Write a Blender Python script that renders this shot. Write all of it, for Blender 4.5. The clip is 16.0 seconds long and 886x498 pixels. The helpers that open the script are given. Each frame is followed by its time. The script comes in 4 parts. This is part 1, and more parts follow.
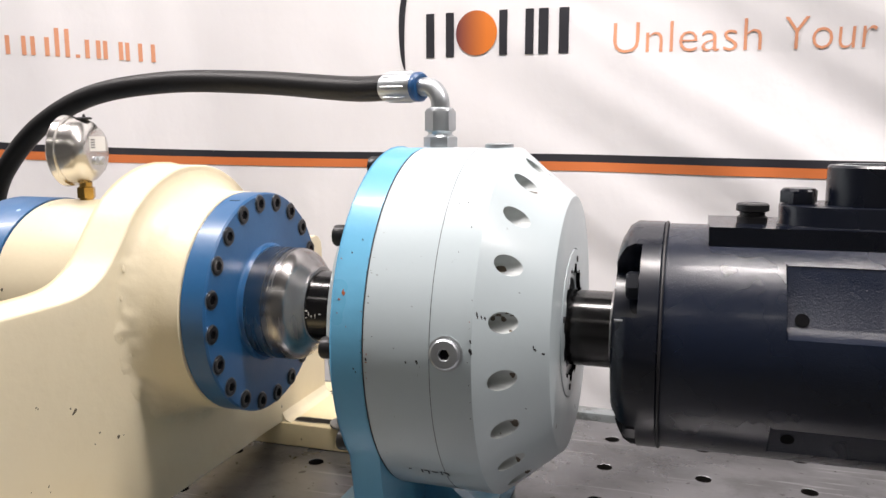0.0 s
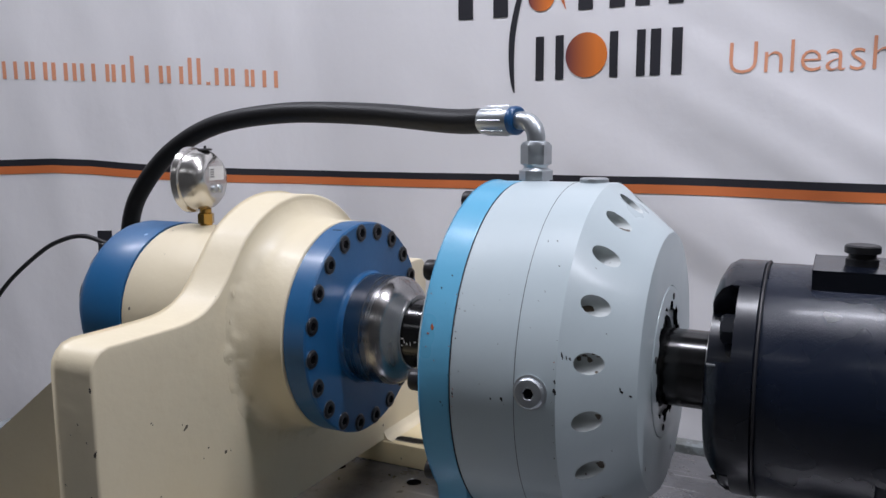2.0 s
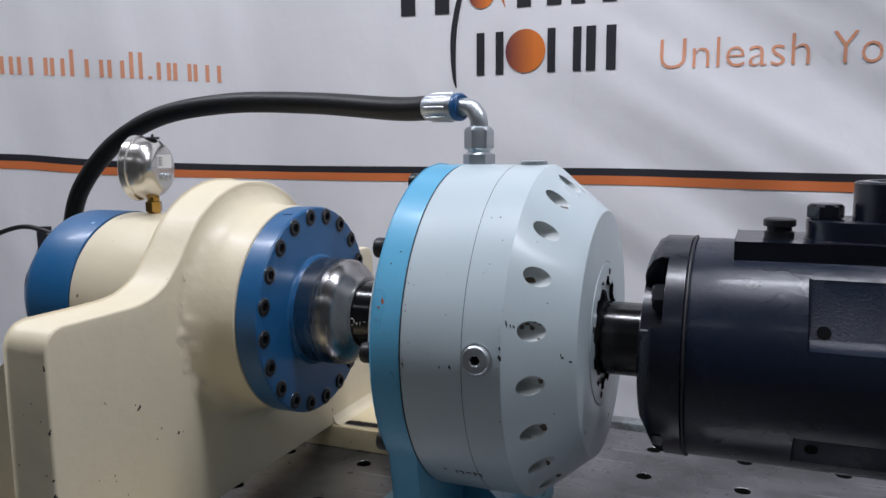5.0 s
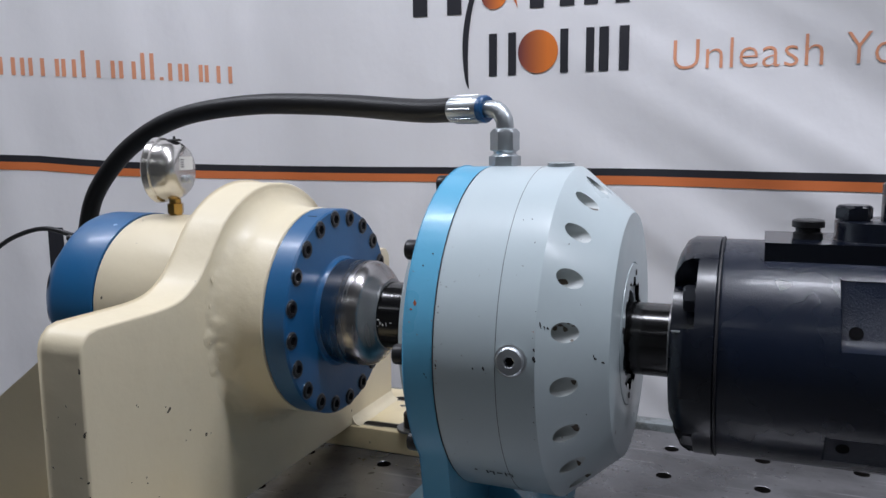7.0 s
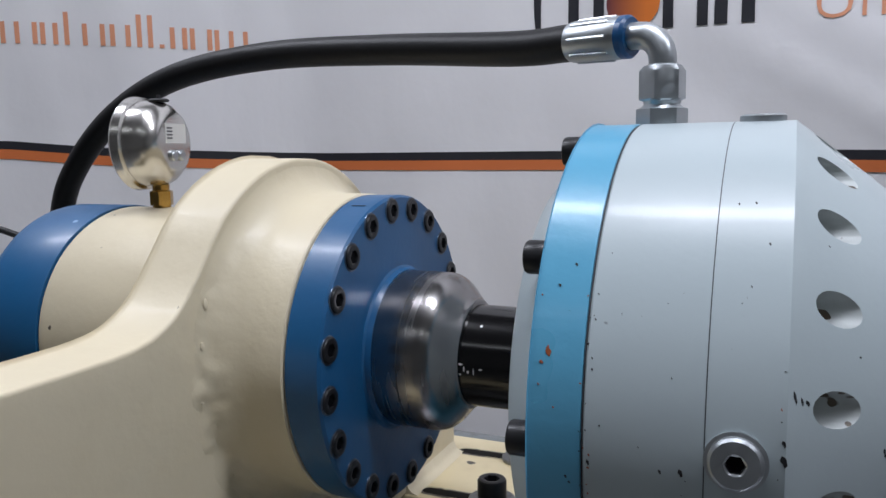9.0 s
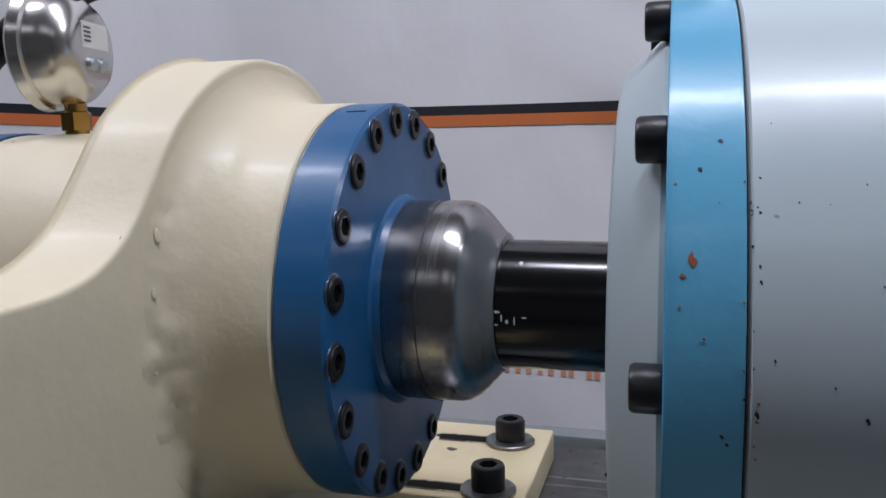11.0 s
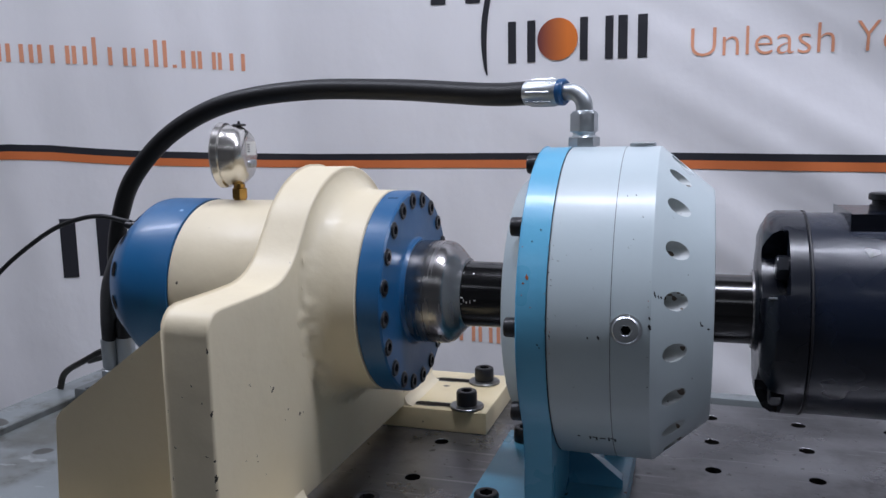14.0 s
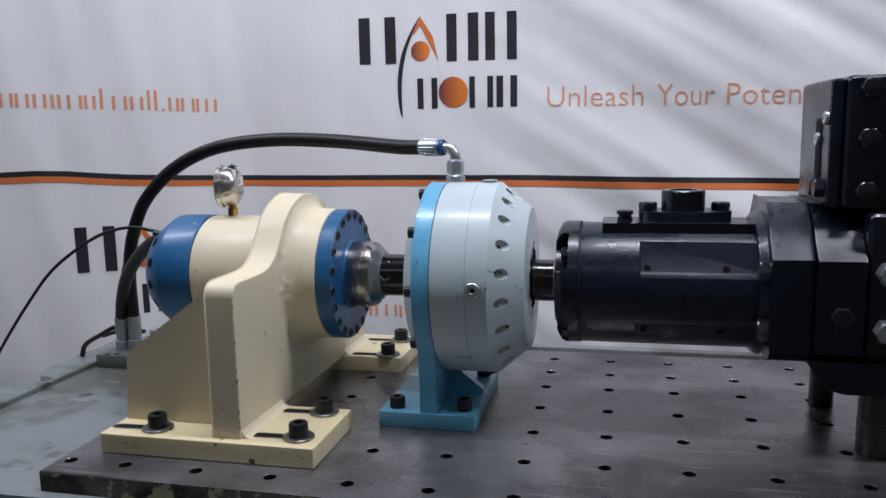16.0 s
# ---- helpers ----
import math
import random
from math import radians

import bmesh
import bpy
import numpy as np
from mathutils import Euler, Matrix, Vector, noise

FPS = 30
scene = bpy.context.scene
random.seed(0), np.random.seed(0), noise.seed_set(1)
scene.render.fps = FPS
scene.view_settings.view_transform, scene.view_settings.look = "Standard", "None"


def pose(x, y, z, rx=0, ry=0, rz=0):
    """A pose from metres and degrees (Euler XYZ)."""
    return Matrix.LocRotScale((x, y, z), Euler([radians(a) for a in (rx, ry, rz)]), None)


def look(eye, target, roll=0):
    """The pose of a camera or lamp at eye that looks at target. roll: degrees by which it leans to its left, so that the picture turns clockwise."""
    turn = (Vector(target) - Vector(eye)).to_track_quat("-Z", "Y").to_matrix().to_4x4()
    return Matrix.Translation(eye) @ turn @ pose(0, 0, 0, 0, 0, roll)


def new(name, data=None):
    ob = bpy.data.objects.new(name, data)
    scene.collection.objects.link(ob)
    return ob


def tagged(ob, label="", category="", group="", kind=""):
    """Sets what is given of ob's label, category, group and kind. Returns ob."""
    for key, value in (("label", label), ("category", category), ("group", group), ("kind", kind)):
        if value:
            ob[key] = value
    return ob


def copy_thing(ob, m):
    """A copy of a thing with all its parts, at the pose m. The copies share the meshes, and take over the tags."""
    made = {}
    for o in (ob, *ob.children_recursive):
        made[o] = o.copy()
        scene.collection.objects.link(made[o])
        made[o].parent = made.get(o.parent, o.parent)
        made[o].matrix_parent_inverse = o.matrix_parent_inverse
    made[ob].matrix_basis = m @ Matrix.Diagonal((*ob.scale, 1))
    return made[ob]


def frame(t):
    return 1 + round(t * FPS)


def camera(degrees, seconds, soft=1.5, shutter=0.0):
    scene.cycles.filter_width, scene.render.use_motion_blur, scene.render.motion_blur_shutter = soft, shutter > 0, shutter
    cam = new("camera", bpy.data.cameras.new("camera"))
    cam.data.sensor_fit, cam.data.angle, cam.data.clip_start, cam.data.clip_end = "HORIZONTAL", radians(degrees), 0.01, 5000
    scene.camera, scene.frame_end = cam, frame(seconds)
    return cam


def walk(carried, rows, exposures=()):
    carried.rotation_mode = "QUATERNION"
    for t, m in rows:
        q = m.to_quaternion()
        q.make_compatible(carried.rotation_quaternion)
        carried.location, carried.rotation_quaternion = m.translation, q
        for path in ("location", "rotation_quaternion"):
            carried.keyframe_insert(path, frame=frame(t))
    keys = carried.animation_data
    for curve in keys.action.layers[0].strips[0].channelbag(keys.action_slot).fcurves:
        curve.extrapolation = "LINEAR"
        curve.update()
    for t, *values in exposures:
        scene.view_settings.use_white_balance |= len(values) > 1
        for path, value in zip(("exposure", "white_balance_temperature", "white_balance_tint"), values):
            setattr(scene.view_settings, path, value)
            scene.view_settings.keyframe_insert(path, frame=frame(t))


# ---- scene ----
cam = camera(58.9, 16.0)
PATH = [
    (0, (0.08, -0.328, 1.152), (-0.526, 1.555, 0.861), -0.2),
    (0.5, (0.081, -0.307, 1.143), (-0.685, 1.519, 0.865), -0.3),
    (1, (0.088, -0.305, 1.148), (-0.763, 1.484, 0.871), -0.4),
    (1.5, (0.086, -0.32, 1.161), (-0.807, 1.45, 0.891), -0.3),
    (2, (0.103, -0.324, 1.173), (-0.789, 1.446, 0.904), -0.4),
    (2.5, (0.116, -0.332, 1.173), (-0.74, 1.457, 0.91), -0.4),
    (3, (0.124, -0.345, 1.172), (-0.693, 1.461, 0.911), -0.4),
    (3.5, (0.126, -0.352, 1.175), (-0.645, 1.475, 0.915), -0.4),
    (6, (0.096, -0.352, 1.147), (-0.655, 1.483, 0.885), -0.5),
    (6.5, (0.091, -0.357, 1.15), (-0.653, 1.481, 0.886), -0.5),
    (7, (0.087, -0.365, 1.16), (-0.661, 1.472, 0.896), -0.6),
    (7.5, (0.073, -0.368, 1.164), (-0.677, 1.467, 0.897), -0.4),
    (8, (0.041, -0.347, 1.17), (-0.727, 1.481, 0.908), -0.4),
    (8.5, (-0.0125, -0.277, 1.158), (-0.7885, 1.5495, 0.9055), -0.35),
    (9, (-0.0581, -0.1567, 1.1294), (-0.8594, 1.6581, 0.8749), -1.00),
    (9.5, (-0.0949, -0.0927, 1.1038), (-0.8796, 1.7288, 0.8462), -1.30),
    (12, (-0.1624, -0.0839, 1.0774), (-0.5644, 1.8562, 0.8049), -1.00),
    (12.5, (-0.1565, -0.1000, 1.0893), (-0.5213, 1.8463, 0.8083), -1.08),
    (13, (-0.1143, -0.1715, 1.1048), (-0.5168, 1.7676, 0.8257), -0.99),
    (13.5, (-0.0535, -0.2904, 1.1335), (-0.5965, 1.6136, 0.8502), -1.06),
    (14, (-0.028, -0.431, 1.153), (-0.632, 1.454, 0.867), -1.0),
    (14.5, (-0.001, -0.566, 1.178), (-0.538, 1.339, 0.893), -0.9),
    (15, (0.049, -0.695, 1.184), (-0.467, 1.216, 0.899), -1.0),
    (15.5, (0.106, -0.801, 1.198), (-0.433, 1.103, 0.908), -1.0),
    (16, (0.116, -0.839, 1.213), (-0.327, 1.089, 0.92), -1.1),
]
EXPOSURES = [(0.0, 0.85, 7700, 10), (0.2, 0.65, 7300, 10), (0.5, 0.17, 6750, 10), (1.0, 0.0, 6600, 10), (3.5, 0.0, 6450, 8), (8.0, 0.0, 6450, 7), (9.5, -0.2, 6420, 7), (12.0, -0.24, 6200, 12), (13.0, -0.18, 6150, 12), (14.0, -0.05, 6200, 10), (14.6, 0.0, 6300, 8), (16.0, 0.0, 6400, 8)]
walk(cam, [(t, look(eye, target, roll)) for t, eye, target, roll in PATH], EXPOSURES)

# ---- world and light ----
world = bpy.data.worlds.new("world")
scene.world = world
world.use_nodes = True
world.node_tree.nodes["Background"].inputs[0].default_value = (0.75, 0.83, 1.0, 1)
world.node_tree.nodes["Background"].inputs[1].default_value = 0.05

# the three weak ones at y = -2.3 are an added, unseen front fill
TUBES = [(0.10, 0.07, 31.0), (1.75, 0.07, 24.0), (-1.65, 0.07, 30.0), (-1.5, -2.3, 2.0), (0.3, -2.3, 2.0), (2.1, -2.3, 2.0)]
CEILING_Z = 2.95
for lx, ly, watts in TUBES:
    d = bpy.data.lights.new("tube_light", "AREA")
    d.shape, d.size, d.size_y, d.energy = "RECTANGLE", 1.2, 0.16, watts
    d.color = (0.87, 0.88, 1.0)
    new("tube_light", d).matrix_world = pose(lx, ly, CEILING_Z - 0.13)

# ---- the shaft line ----
AY, AZ = 0.2915, 1.0012
MZ = 0.9975
TOP = 0.80


# ---- materials ----
def material(name, color, rough=0.5, metal=0.0, coat=0.0):
    m = bpy.data.materials.new(name)
    m.use_nodes = True
    b = m.node_tree.nodes["Principled BSDF"]
    b.inputs["Base Color"].default_value = (*color, 1)
    b.inputs["Roughness"].default_value = rough
    b.inputs["Metallic"].default_value = metal
    b.inputs["Coat Weight"].default_value = coat
    b.inputs["Coat Roughness"].default_value = 0.12
    return m


def noise_node(m, scale, detail=3.0, stretch=(1, 1, 1), rough=0.55):
    n = m.node_tree.nodes
    tc, mp, tx = n.new("ShaderNodeTexCoord"), n.new("ShaderNodeMapping"), n.new("ShaderNodeTexNoise")
    mp.inputs["Scale"].default_value = stretch
    tx.inputs["Scale"].default_value, tx.inputs["Detail"].default_value, tx.inputs["Roughness"].default_value = scale, detail, rough
    m.node_tree.links.new(tc.outputs["Object"], mp.inputs["Vector"])
    m.node_tree.links.new(mp.outputs["Vector"], tx.inputs["Vector"])
    return tx


def ramp(m, source, lo, hi, a=0.0, b=1.0):
    r = m.node_tree.nodes.new("ShaderNodeMapRange")
    r.inputs["From Min"].default_value, r.inputs["From Max"].default_value = lo, hi
    r.inputs["To Min"].default_value, r.inputs["To Max"].default_value = a, b
    m.node_tree.links.new(source, r.inputs["Value"])
    return r.outputs["Result"]


def blend(m, factor, color, under=None):
    """Mixes a colour over what the base colour has so far."""
    b = m.node_tree.nodes["Principled BSDF"]
    x = m.node_tree.nodes.new("ShaderNodeMix")
    x.data_type = "RGBA"
    m.node_tree.links.new(factor, x.inputs["Factor"])
    if b.inputs["Base Color"].is_linked:
        m.node_tree.links.new(b.inputs["Base Color"].links[0].from_socket, x.inputs["A"])
    else:
        x.inputs["A"].default_value = b.inputs["Base Color"].default_value
    x.inputs["B"].default_value = (*color, 1)
    m.node_tree.links.new(x.outputs["Result"], b.inputs["Base Color"])


def bump(m, source, strength, distance):
    b = m.node_tree.nodes["Principled BSDF"]
    n = m.node_tree.nodes.new("ShaderNodeBump")
    n.inputs["Strength"].default_value, n.inputs["Distance"].default_value = strength, distance
    m.node_tree.links.new(source, n.inputs["Height"])
    if b.inputs["Normal"].is_linked:
        m.node_tree.links.new(b.inputs["Normal"].links[0].from_socket, n.inputs["Normal"])
    m.node_tree.links.new(n.outputs["Normal"], b.inputs["Normal"])


def roughen(m, source, lo, hi):
    m.node_tree.links.new(ramp(m, source, 0.3, 0.7, lo, hi), m.node_tree.nodes["Principled BSDF"].inputs["Roughness"])


def paint(name, color, grime, rough=0.3, chip=None, chip_at=0.74, chip_scale=55, orange_peel=0.25, coat=0.35, wave=0.0):
    m = material(name, color, rough, 0.0, coat)
    blend(m, ramp(m, noise_node(m, 7, 4).outputs["Fac"], 0.4, 0.8, 0, 0.28), grime)
    blend(m, ramp(m, noise_node(m, 60, 4).outputs["Fac"], 0.55, 0.85, 0, 0.25), grime)
    roughen(m, noise_node(m, 14, 3).outputs["Fac"], rough - 0.06, rough + 0.1)
    bump(m, noise_node(m, 260, 2).outputs["Fac"], orange_peel, 0.0004)
    if wave:
        bump(m, noise_node(m, 28, 2).outputs["Fac"], wave, 0.003)
    if chip:
        blend(m, ramp(m, noise_node(m, chip_scale, 1.0).outputs["Fac"], chip_at, chip_at + 0.012), chip)
    return m


cream = paint("cream_enamel", (0.69, 0.61, 0.44), (0.60, 0.51, 0.34), 0.44, (0.07, 0.055, 0.035), 0.80, 85, 0.3, 0.04, 0.3)
cream_weld = paint("cream_enamel_over_weld", (0.69, 0.61, 0.44), (0.60, 0.51, 0.34), 0.42, (0.07, 0.055, 0.035), 0.80, 85, 0.3, 0.06, 0.3)
bump(cream_weld, noise_node(cream_weld, 48, 2).outputs["Fac"], 0.08, 0.003)
bump(cream_weld, noise_node(cream_weld, 130, 2).outputs["Fac"], 0.07, 0.0016)
cream_rough = paint("cream_enamel_worn", (0.72, 0.61, 0.38), (0.42, 0.33, 0.17), 0.34, (0.06, 0.05, 0.035), 0.72, 40, 0.25, 0.3, 0.3)
deep_blue = paint("deep_blue_paint", (0.012, 0.098, 0.24), (0.007, 0.06, 0.15), 0.36, (0.25, 0.4, 0.6), 0.80, 90, 0.2, 0.12)
sky_blue = paint("sky_blue_paint", (0.12, 0.40, 0.60), (0.085, 0.31, 0.48), 0.30, (0.035, 0.03, 0.03), 0.86, 80, 0.24, 0.2, 0.25)
worn_sky = paint("sky_blue_worn", (0.105, 0.34, 0.49), (0.05, 0.15, 0.20), 0.32, (0.03, 0.03, 0.03), 0.74, 70, 0.24, 0.15, 0.25)
rust_chip = material("rust_primer", (0.32, 0.075, 0.02), 0.7)
grey_paint = paint("pale_grey_paint", (0.475, 0.55, 0.575), (0.41, 0.475, 0.495), 0.33, (0.05, 0.05, 0.055), 0.81, 75, 0.13, 0.14, 0.03)
hole_paint = paint("pale_grey_hole", (0.5, 0.54, 0.54), (0.16, 0.15, 0.13), 0.45, (0.08, 0.06, 0.04), 0.62, 90, 0.3, 0.0)
black_paint = paint("black_blue_paint", (0.0043, 0.0064, 0.0130), (0.003, 0.0045, 0.009), 0.24, None, orange_peel=0.2, coat=0.12)
cast_black = paint("black_cast_paint", (0.0045, 0.0088, 0.0215), (0.003, 0.006, 0.013), 0.25, None, orange_peel=0.3, coat=0.15)
pocket_black = paint("rough_cast_paint", (0.0045, 0.0088, 0.0215), (0.003, 0.006, 0.013), 0.30, None, orange_peel=0.3, coat=0.0)
bump(pocket_black, noise_node(pocket_black, 900, 3, rough=0.6).outputs["Fac"], 0.5, 0.0007)
bump(cast_black, noise_node(cast_black, 900, 3, rough=0.55).outputs["Fac"], 0.35, 0.0006)
pocket_black.node_tree.nodes["Principled BSDF"].inputs["Specular IOR Level"].default_value = 0.3
for m in (black_paint, cast_black):
    m.node_tree.nodes["Principled BSDF"].inputs["Specular IOR Level"].default_value = 0.42
black_oxide = material("black_oxide_steel", (0.014, 0.014, 0.016), 0.38, 0.2)
bump(black_oxide, noise_node(black_oxide, 420, 2).outputs["Fac"], 0.25, 0.0003)
bolt_grey = material("painted_bolt", (0.014, 0.016, 0.021), 0.3, 0.2, 0.2)
# near-black that puts the shade inside sockets and bores into the colour
recess_shade = material("recess_shade", (0.006, 0.006, 0.007), 0.6)
recess_shade.node_tree.nodes["Principled BSDF"].inputs["Specular IOR Level"].default_value = 0.05
shaft_black = material("black_oiled_shaft", (0.0045, 0.0045, 0.005), 0.17, 0.0, 0.15)
blend(shaft_black, ramp(shaft_black, noise_node(shaft_black, 40, 4).outputs["Fac"], 0.62, 0.8, 0, 0.35), (0.05, 0.045, 0.03))
zinc = material("zinc_plate", (0.47, 0.50, 0.52), 0.34, 0.92)
roughen(zinc, noise_node(zinc, 160, 3).outputs["Fac"], 0.30, 0.46)
steel = material("turned_steel", (0.36, 0.35, 0.35), 0.26, 1.0)
roughen(steel, noise_node(steel, 120, 2, (1, 0.1, 0.1)).outputs["Fac"], 0.22, 0.3)
blend(steel, ramp(steel, noise_node(steel, 30, 3, (1, 0.5, 0.5)).outputs["Fac"], 0.4, 0.8, 0, 0.6), (0.15, 0.14, 0.135))
# turned steel darkened: the shade on the support posts sits in this colour
post_steel = material("darkened_turned_steel", (0.11, 0.107, 0.104), 0.33, 1.0)
blend(post_steel, ramp(post_steel, noise_node(post_steel, 25, 3).outputs["Fac"], 0.4, 0.7, 0, 0.7), (0.05, 0.046, 0.042))
worn_edge = material("worn_bore_edge", (0.10, 0.13, 0.18), 0.35, 0.8)
worn_zinc = material("worn_zinc", (0.26, 0.27, 0.275), 0.4, 0.9)
blend(worn_zinc, ramp(worn_zinc, noise_node(worn_zinc, 90, 4).outputs["Fac"], 0.45, 0.65, 0, 0.7), (0.09, 0.08, 0.07))
stainless = material("polished_stainless", (0.66, 0.64, 0.61), 0.24, 1.0)
brass = material("brass", (0.48, 0.3, 0.09), 0.25, 1.0)
rubber = material("hose_rubber", (0.009, 0.009, 0.010), 0.46)
rubber.node_tree.nodes["Principled BSDF"].inputs["Specular IOR Level"].default_value = 0.3
bump(rubber, noise_node(rubber, 220, 3).outputs["Fac"], 0.4, 0.0006)
blue_ring = material("blue_plastic", (0.010, 0.075, 0.20), 0.35)
glass_face = material("gauge_face", (0.75, 0.75, 0.72), 0.15, 0.0, 1.0)
paper = material("white_sticker", (0.72, 0.72, 0.7), 0.5)
ink = material("black_ink", (0.014, 0.014, 0.017), 0.5)
print_grey = material("grey_print", (0.12, 0.12, 0.13), 0.6)
seam_dark = material("seam_gap", (0.05, 0.055, 0.06), 0.6)

plate_steel = material("ground_steel_plate", (0.25, 0.25, 0.260), 0.4, 0.75)
blend(plate_steel, ramp(plate_steel, noise_node(plate_steel, 3.2, 6).outputs["Fac"], 0.40, 0.60, 0, 0.8), (0.052, 0.051, 0.054))
blend(plate_steel, ramp(plate_steel, noise_node(plate_steel, 11, 6, rough=0.7).outputs["Fac"], 0.50, 0.64, 0, 0.38), (0.05, 0.046, 0.044))
blend(plate_steel, ramp(plate_steel, noise_node(plate_steel, 26, 5, (0.4, 1, 1)).outputs["Fac"], 0.52, 0.7, 0, 0.3), (0.27, 0.265, 0.27))
blend(plate_steel, ramp(plate_steel, noise_node(plate_steel, 120, 2, (0.05, 1, 1)).outputs["Fac"], 0.63, 0.7, 0, 0.45), (0.45, 0.45, 0.45))
blend(plate_steel, ramp(plate_steel, noise_node(plate_steel, 85, 3).outputs["Fac"], 0.66, 0.7, 0, 0.7), (0.03, 0.026, 0.022))
roughen(plate_steel, noise_node(plate_steel, 5, 6, rough=0.7).outputs["Fac"], 0.20, 0.42)
bump(plate_steel, noise_node(plate_steel, 40, 4).outputs["Fac"], 0.12, 0.002)
bump(plate_steel, noise_node(plate_steel, 300, 3, (0.1, 1, 1)).outputs["Fac"], 0.15, 0.0004)
plate_edge = material("milled_plate_edge", (0.14, 0.125, 0.105), 0.45, 0.5)
blend(plate_edge, ramp(plate_edge, noise_node(plate_edge, 14, 5, (1, 1, 2)).outputs["Fac"], 0.45, 0.58, 0, 0.9), (0.022, 0.018, 0.014))
blend(plate_edge, ramp(plate_edge, noise_node(plate_edge, 30, 5, rough=0.65).outputs["Fac"], 0.545, 0.575, 0, 0.9), (0.5, 0.43, 0.27))
# shade inside the plate's bores and the foot slots, given as colour
bore_shade = material("bore_shade_black", (0.012, 0.011, 0.01), 0.7, 0.0)
bore_shade.node_tree.nodes["Principled BSDF"].inputs["Specular IOR Level"].default_value = 0.1
tray_grey = paint("tray_grey_paint", (0.175, 0.195, 0.20), (0.11, 0.118, 0.11), 0.38, (0.05, 0.05, 0.045), 0.72, 12, 0.15, 0.2)
blend(tray_grey, ramp(tray_grey, noise_node(tray_grey, 4.0, 5).outputs["Fac"], 0.5, 0.58, 0, 0.8), (0.075, 0.075, 0.062))
blend(tray_grey, ramp(tray_grey, noise_node(tray_grey, 16, 6, rough=0.75).outputs["Fac"], 0.55, 0.62, 0, 0.6), (0.05, 0.05, 0.042))
blend(tray_grey, ramp(tray_grey, noise_node(tray_grey, 55, 4, (0.3, 1, 1)).outputs["Fac"], 0.66, 0.7, 0, 0.5), (0.3, 0.32, 0.32))
block_metal = paint("oily_grey_metal", (0.11, 0.12, 0.12), (0.05, 0.05, 0.045), 0.4, (0.03, 0.028, 0.025), 0.68, 30, 0.2, 0.1)
frame_paint = paint("frame_blue_grey", (0.12, 0.17, 0.21), (0.08, 0.1, 0.12), 0.4)

cloth = material("banner_vinyl", (0.80, 0.79, 0.80), 0.55)
blend(cloth, ramp(cloth, noise_node(cloth, 2.2, 4).outputs["Fac"], 0.4, 0.75, 0, 0.3), (0.72, 0.71, 0.73))
bump(cloth, noise_node(cloth, 6, 3, (1, 1, 0.5)).outputs["Fac"], 0.25, 0.02)
bump(cloth, noise_node(cloth, 13, 4, (1, 1, 0.6)).outputs["Fac"], 0.22, 0.008)
bump(cloth, noise_node(cloth, 36, 3).outputs["Fac"], 0.15, 0.003)
print_black = material("banner_black_print", (0.018, 0.018, 0.024), 0.5)
print_orange = material("banner_orange_print", (0.62, 0.17, 0.05), 0.5)
print_pale = material("banner_pale_orange_print", (0.74, 0.33, 0.19), 0.55)
print_ball = material("banner_sphere_print", (0.75, 0.2, 0.03), 0.5)
g = print_ball.node_tree.nodes
tc, sep = g.new("ShaderNodeTexCoord"), g.new("ShaderNodeSeparateXYZ")
print_ball.node_tree.links.new(tc.outputs["Generated"], sep.inputs[0])
blend(print_ball, ramp(print_ball, sep.outputs["X"], 0.75, 0.0), (0.13, 0.03, 0.04))

wall_paint = material("wall_paint", (0.28, 0.28, 0.27), 0.7)
blend(wall_paint, ramp(wall_paint, noise_node(wall_paint, 1.5, 4).outputs["Fac"], 0.4, 0.7, 0, 0.4), (0.21, 0.21, 0.205))
ceiling_paint = material("ceiling_paint", (0.32, 0.32, 0.32), 0.8)
blend(ceiling_paint, ramp(ceiling_paint, noise_node(ceiling_paint, 1.2, 4).outputs["Fac"], 0.4, 0.7, 0, 0.3), (0.25, 0.25, 0.25))
concrete = material("concrete_floor", (0.16, 0.16, 0.155), 0.5)
blend(concrete, ramp(concrete, noise_node(concrete, 2.5, 6).outputs["Fac"], 0.4, 0.7, 0, 0.6), (0.1, 0.1, 0.095))
tube_glow = material("tube_glow", (0.9, 0.9, 0.9), 0.5)
tube_glow.node_tree.nodes["Principled BSDF"].inputs["Emission Color"].default_value = (0.93, 0.97, 1, 1)
tube_glow.node_tree.nodes["Principled BSDF"].inputs["Emission Strength"].default_value = 3.0


# ---- building helpers ----
def mesh_of(bm, name, mat, sharp=32):
    bmesh.ops.remove_doubles(bm, verts=bm.verts[:], dist=1e-6)
    bmesh.ops.recalc_face_normals(bm, faces=bm.faces[:])
    for f in bm.faces:
        f.smooth = True
    limit = radians(sharp)
    for e in bm.edges:
        e.smooth = len(e.link_faces) == 2 and e.calc_face_angle(0) < limit
    me = bpy.data.meshes.new(name)
    bm.to_mesh(me)
    bm.free()
    for m in mat if isinstance(mat, (list, tuple)) else (mat,):
        me.materials.append(m)
    return me


def hang(ob, parent):
    """Parents ob and keeps it where it stands."""
    bpy.context.view_layer.update()
    ob.parent = parent
    top = Matrix.Identity(4)
    chain = parent
    while chain is not None:
        top = (chain.matrix_parent_inverse @ chain.matrix_basis) @ top
        chain = chain.parent
    ob.matrix_parent_inverse = top.inverted()
    return ob


def place(name, me, parent=None, m=None, label=""):
    ob = new(name, me)
    if m is not None:
        ob.matrix_basis = m
    if parent is not None:
        hang(ob, parent)
    return tagged(ob, label)


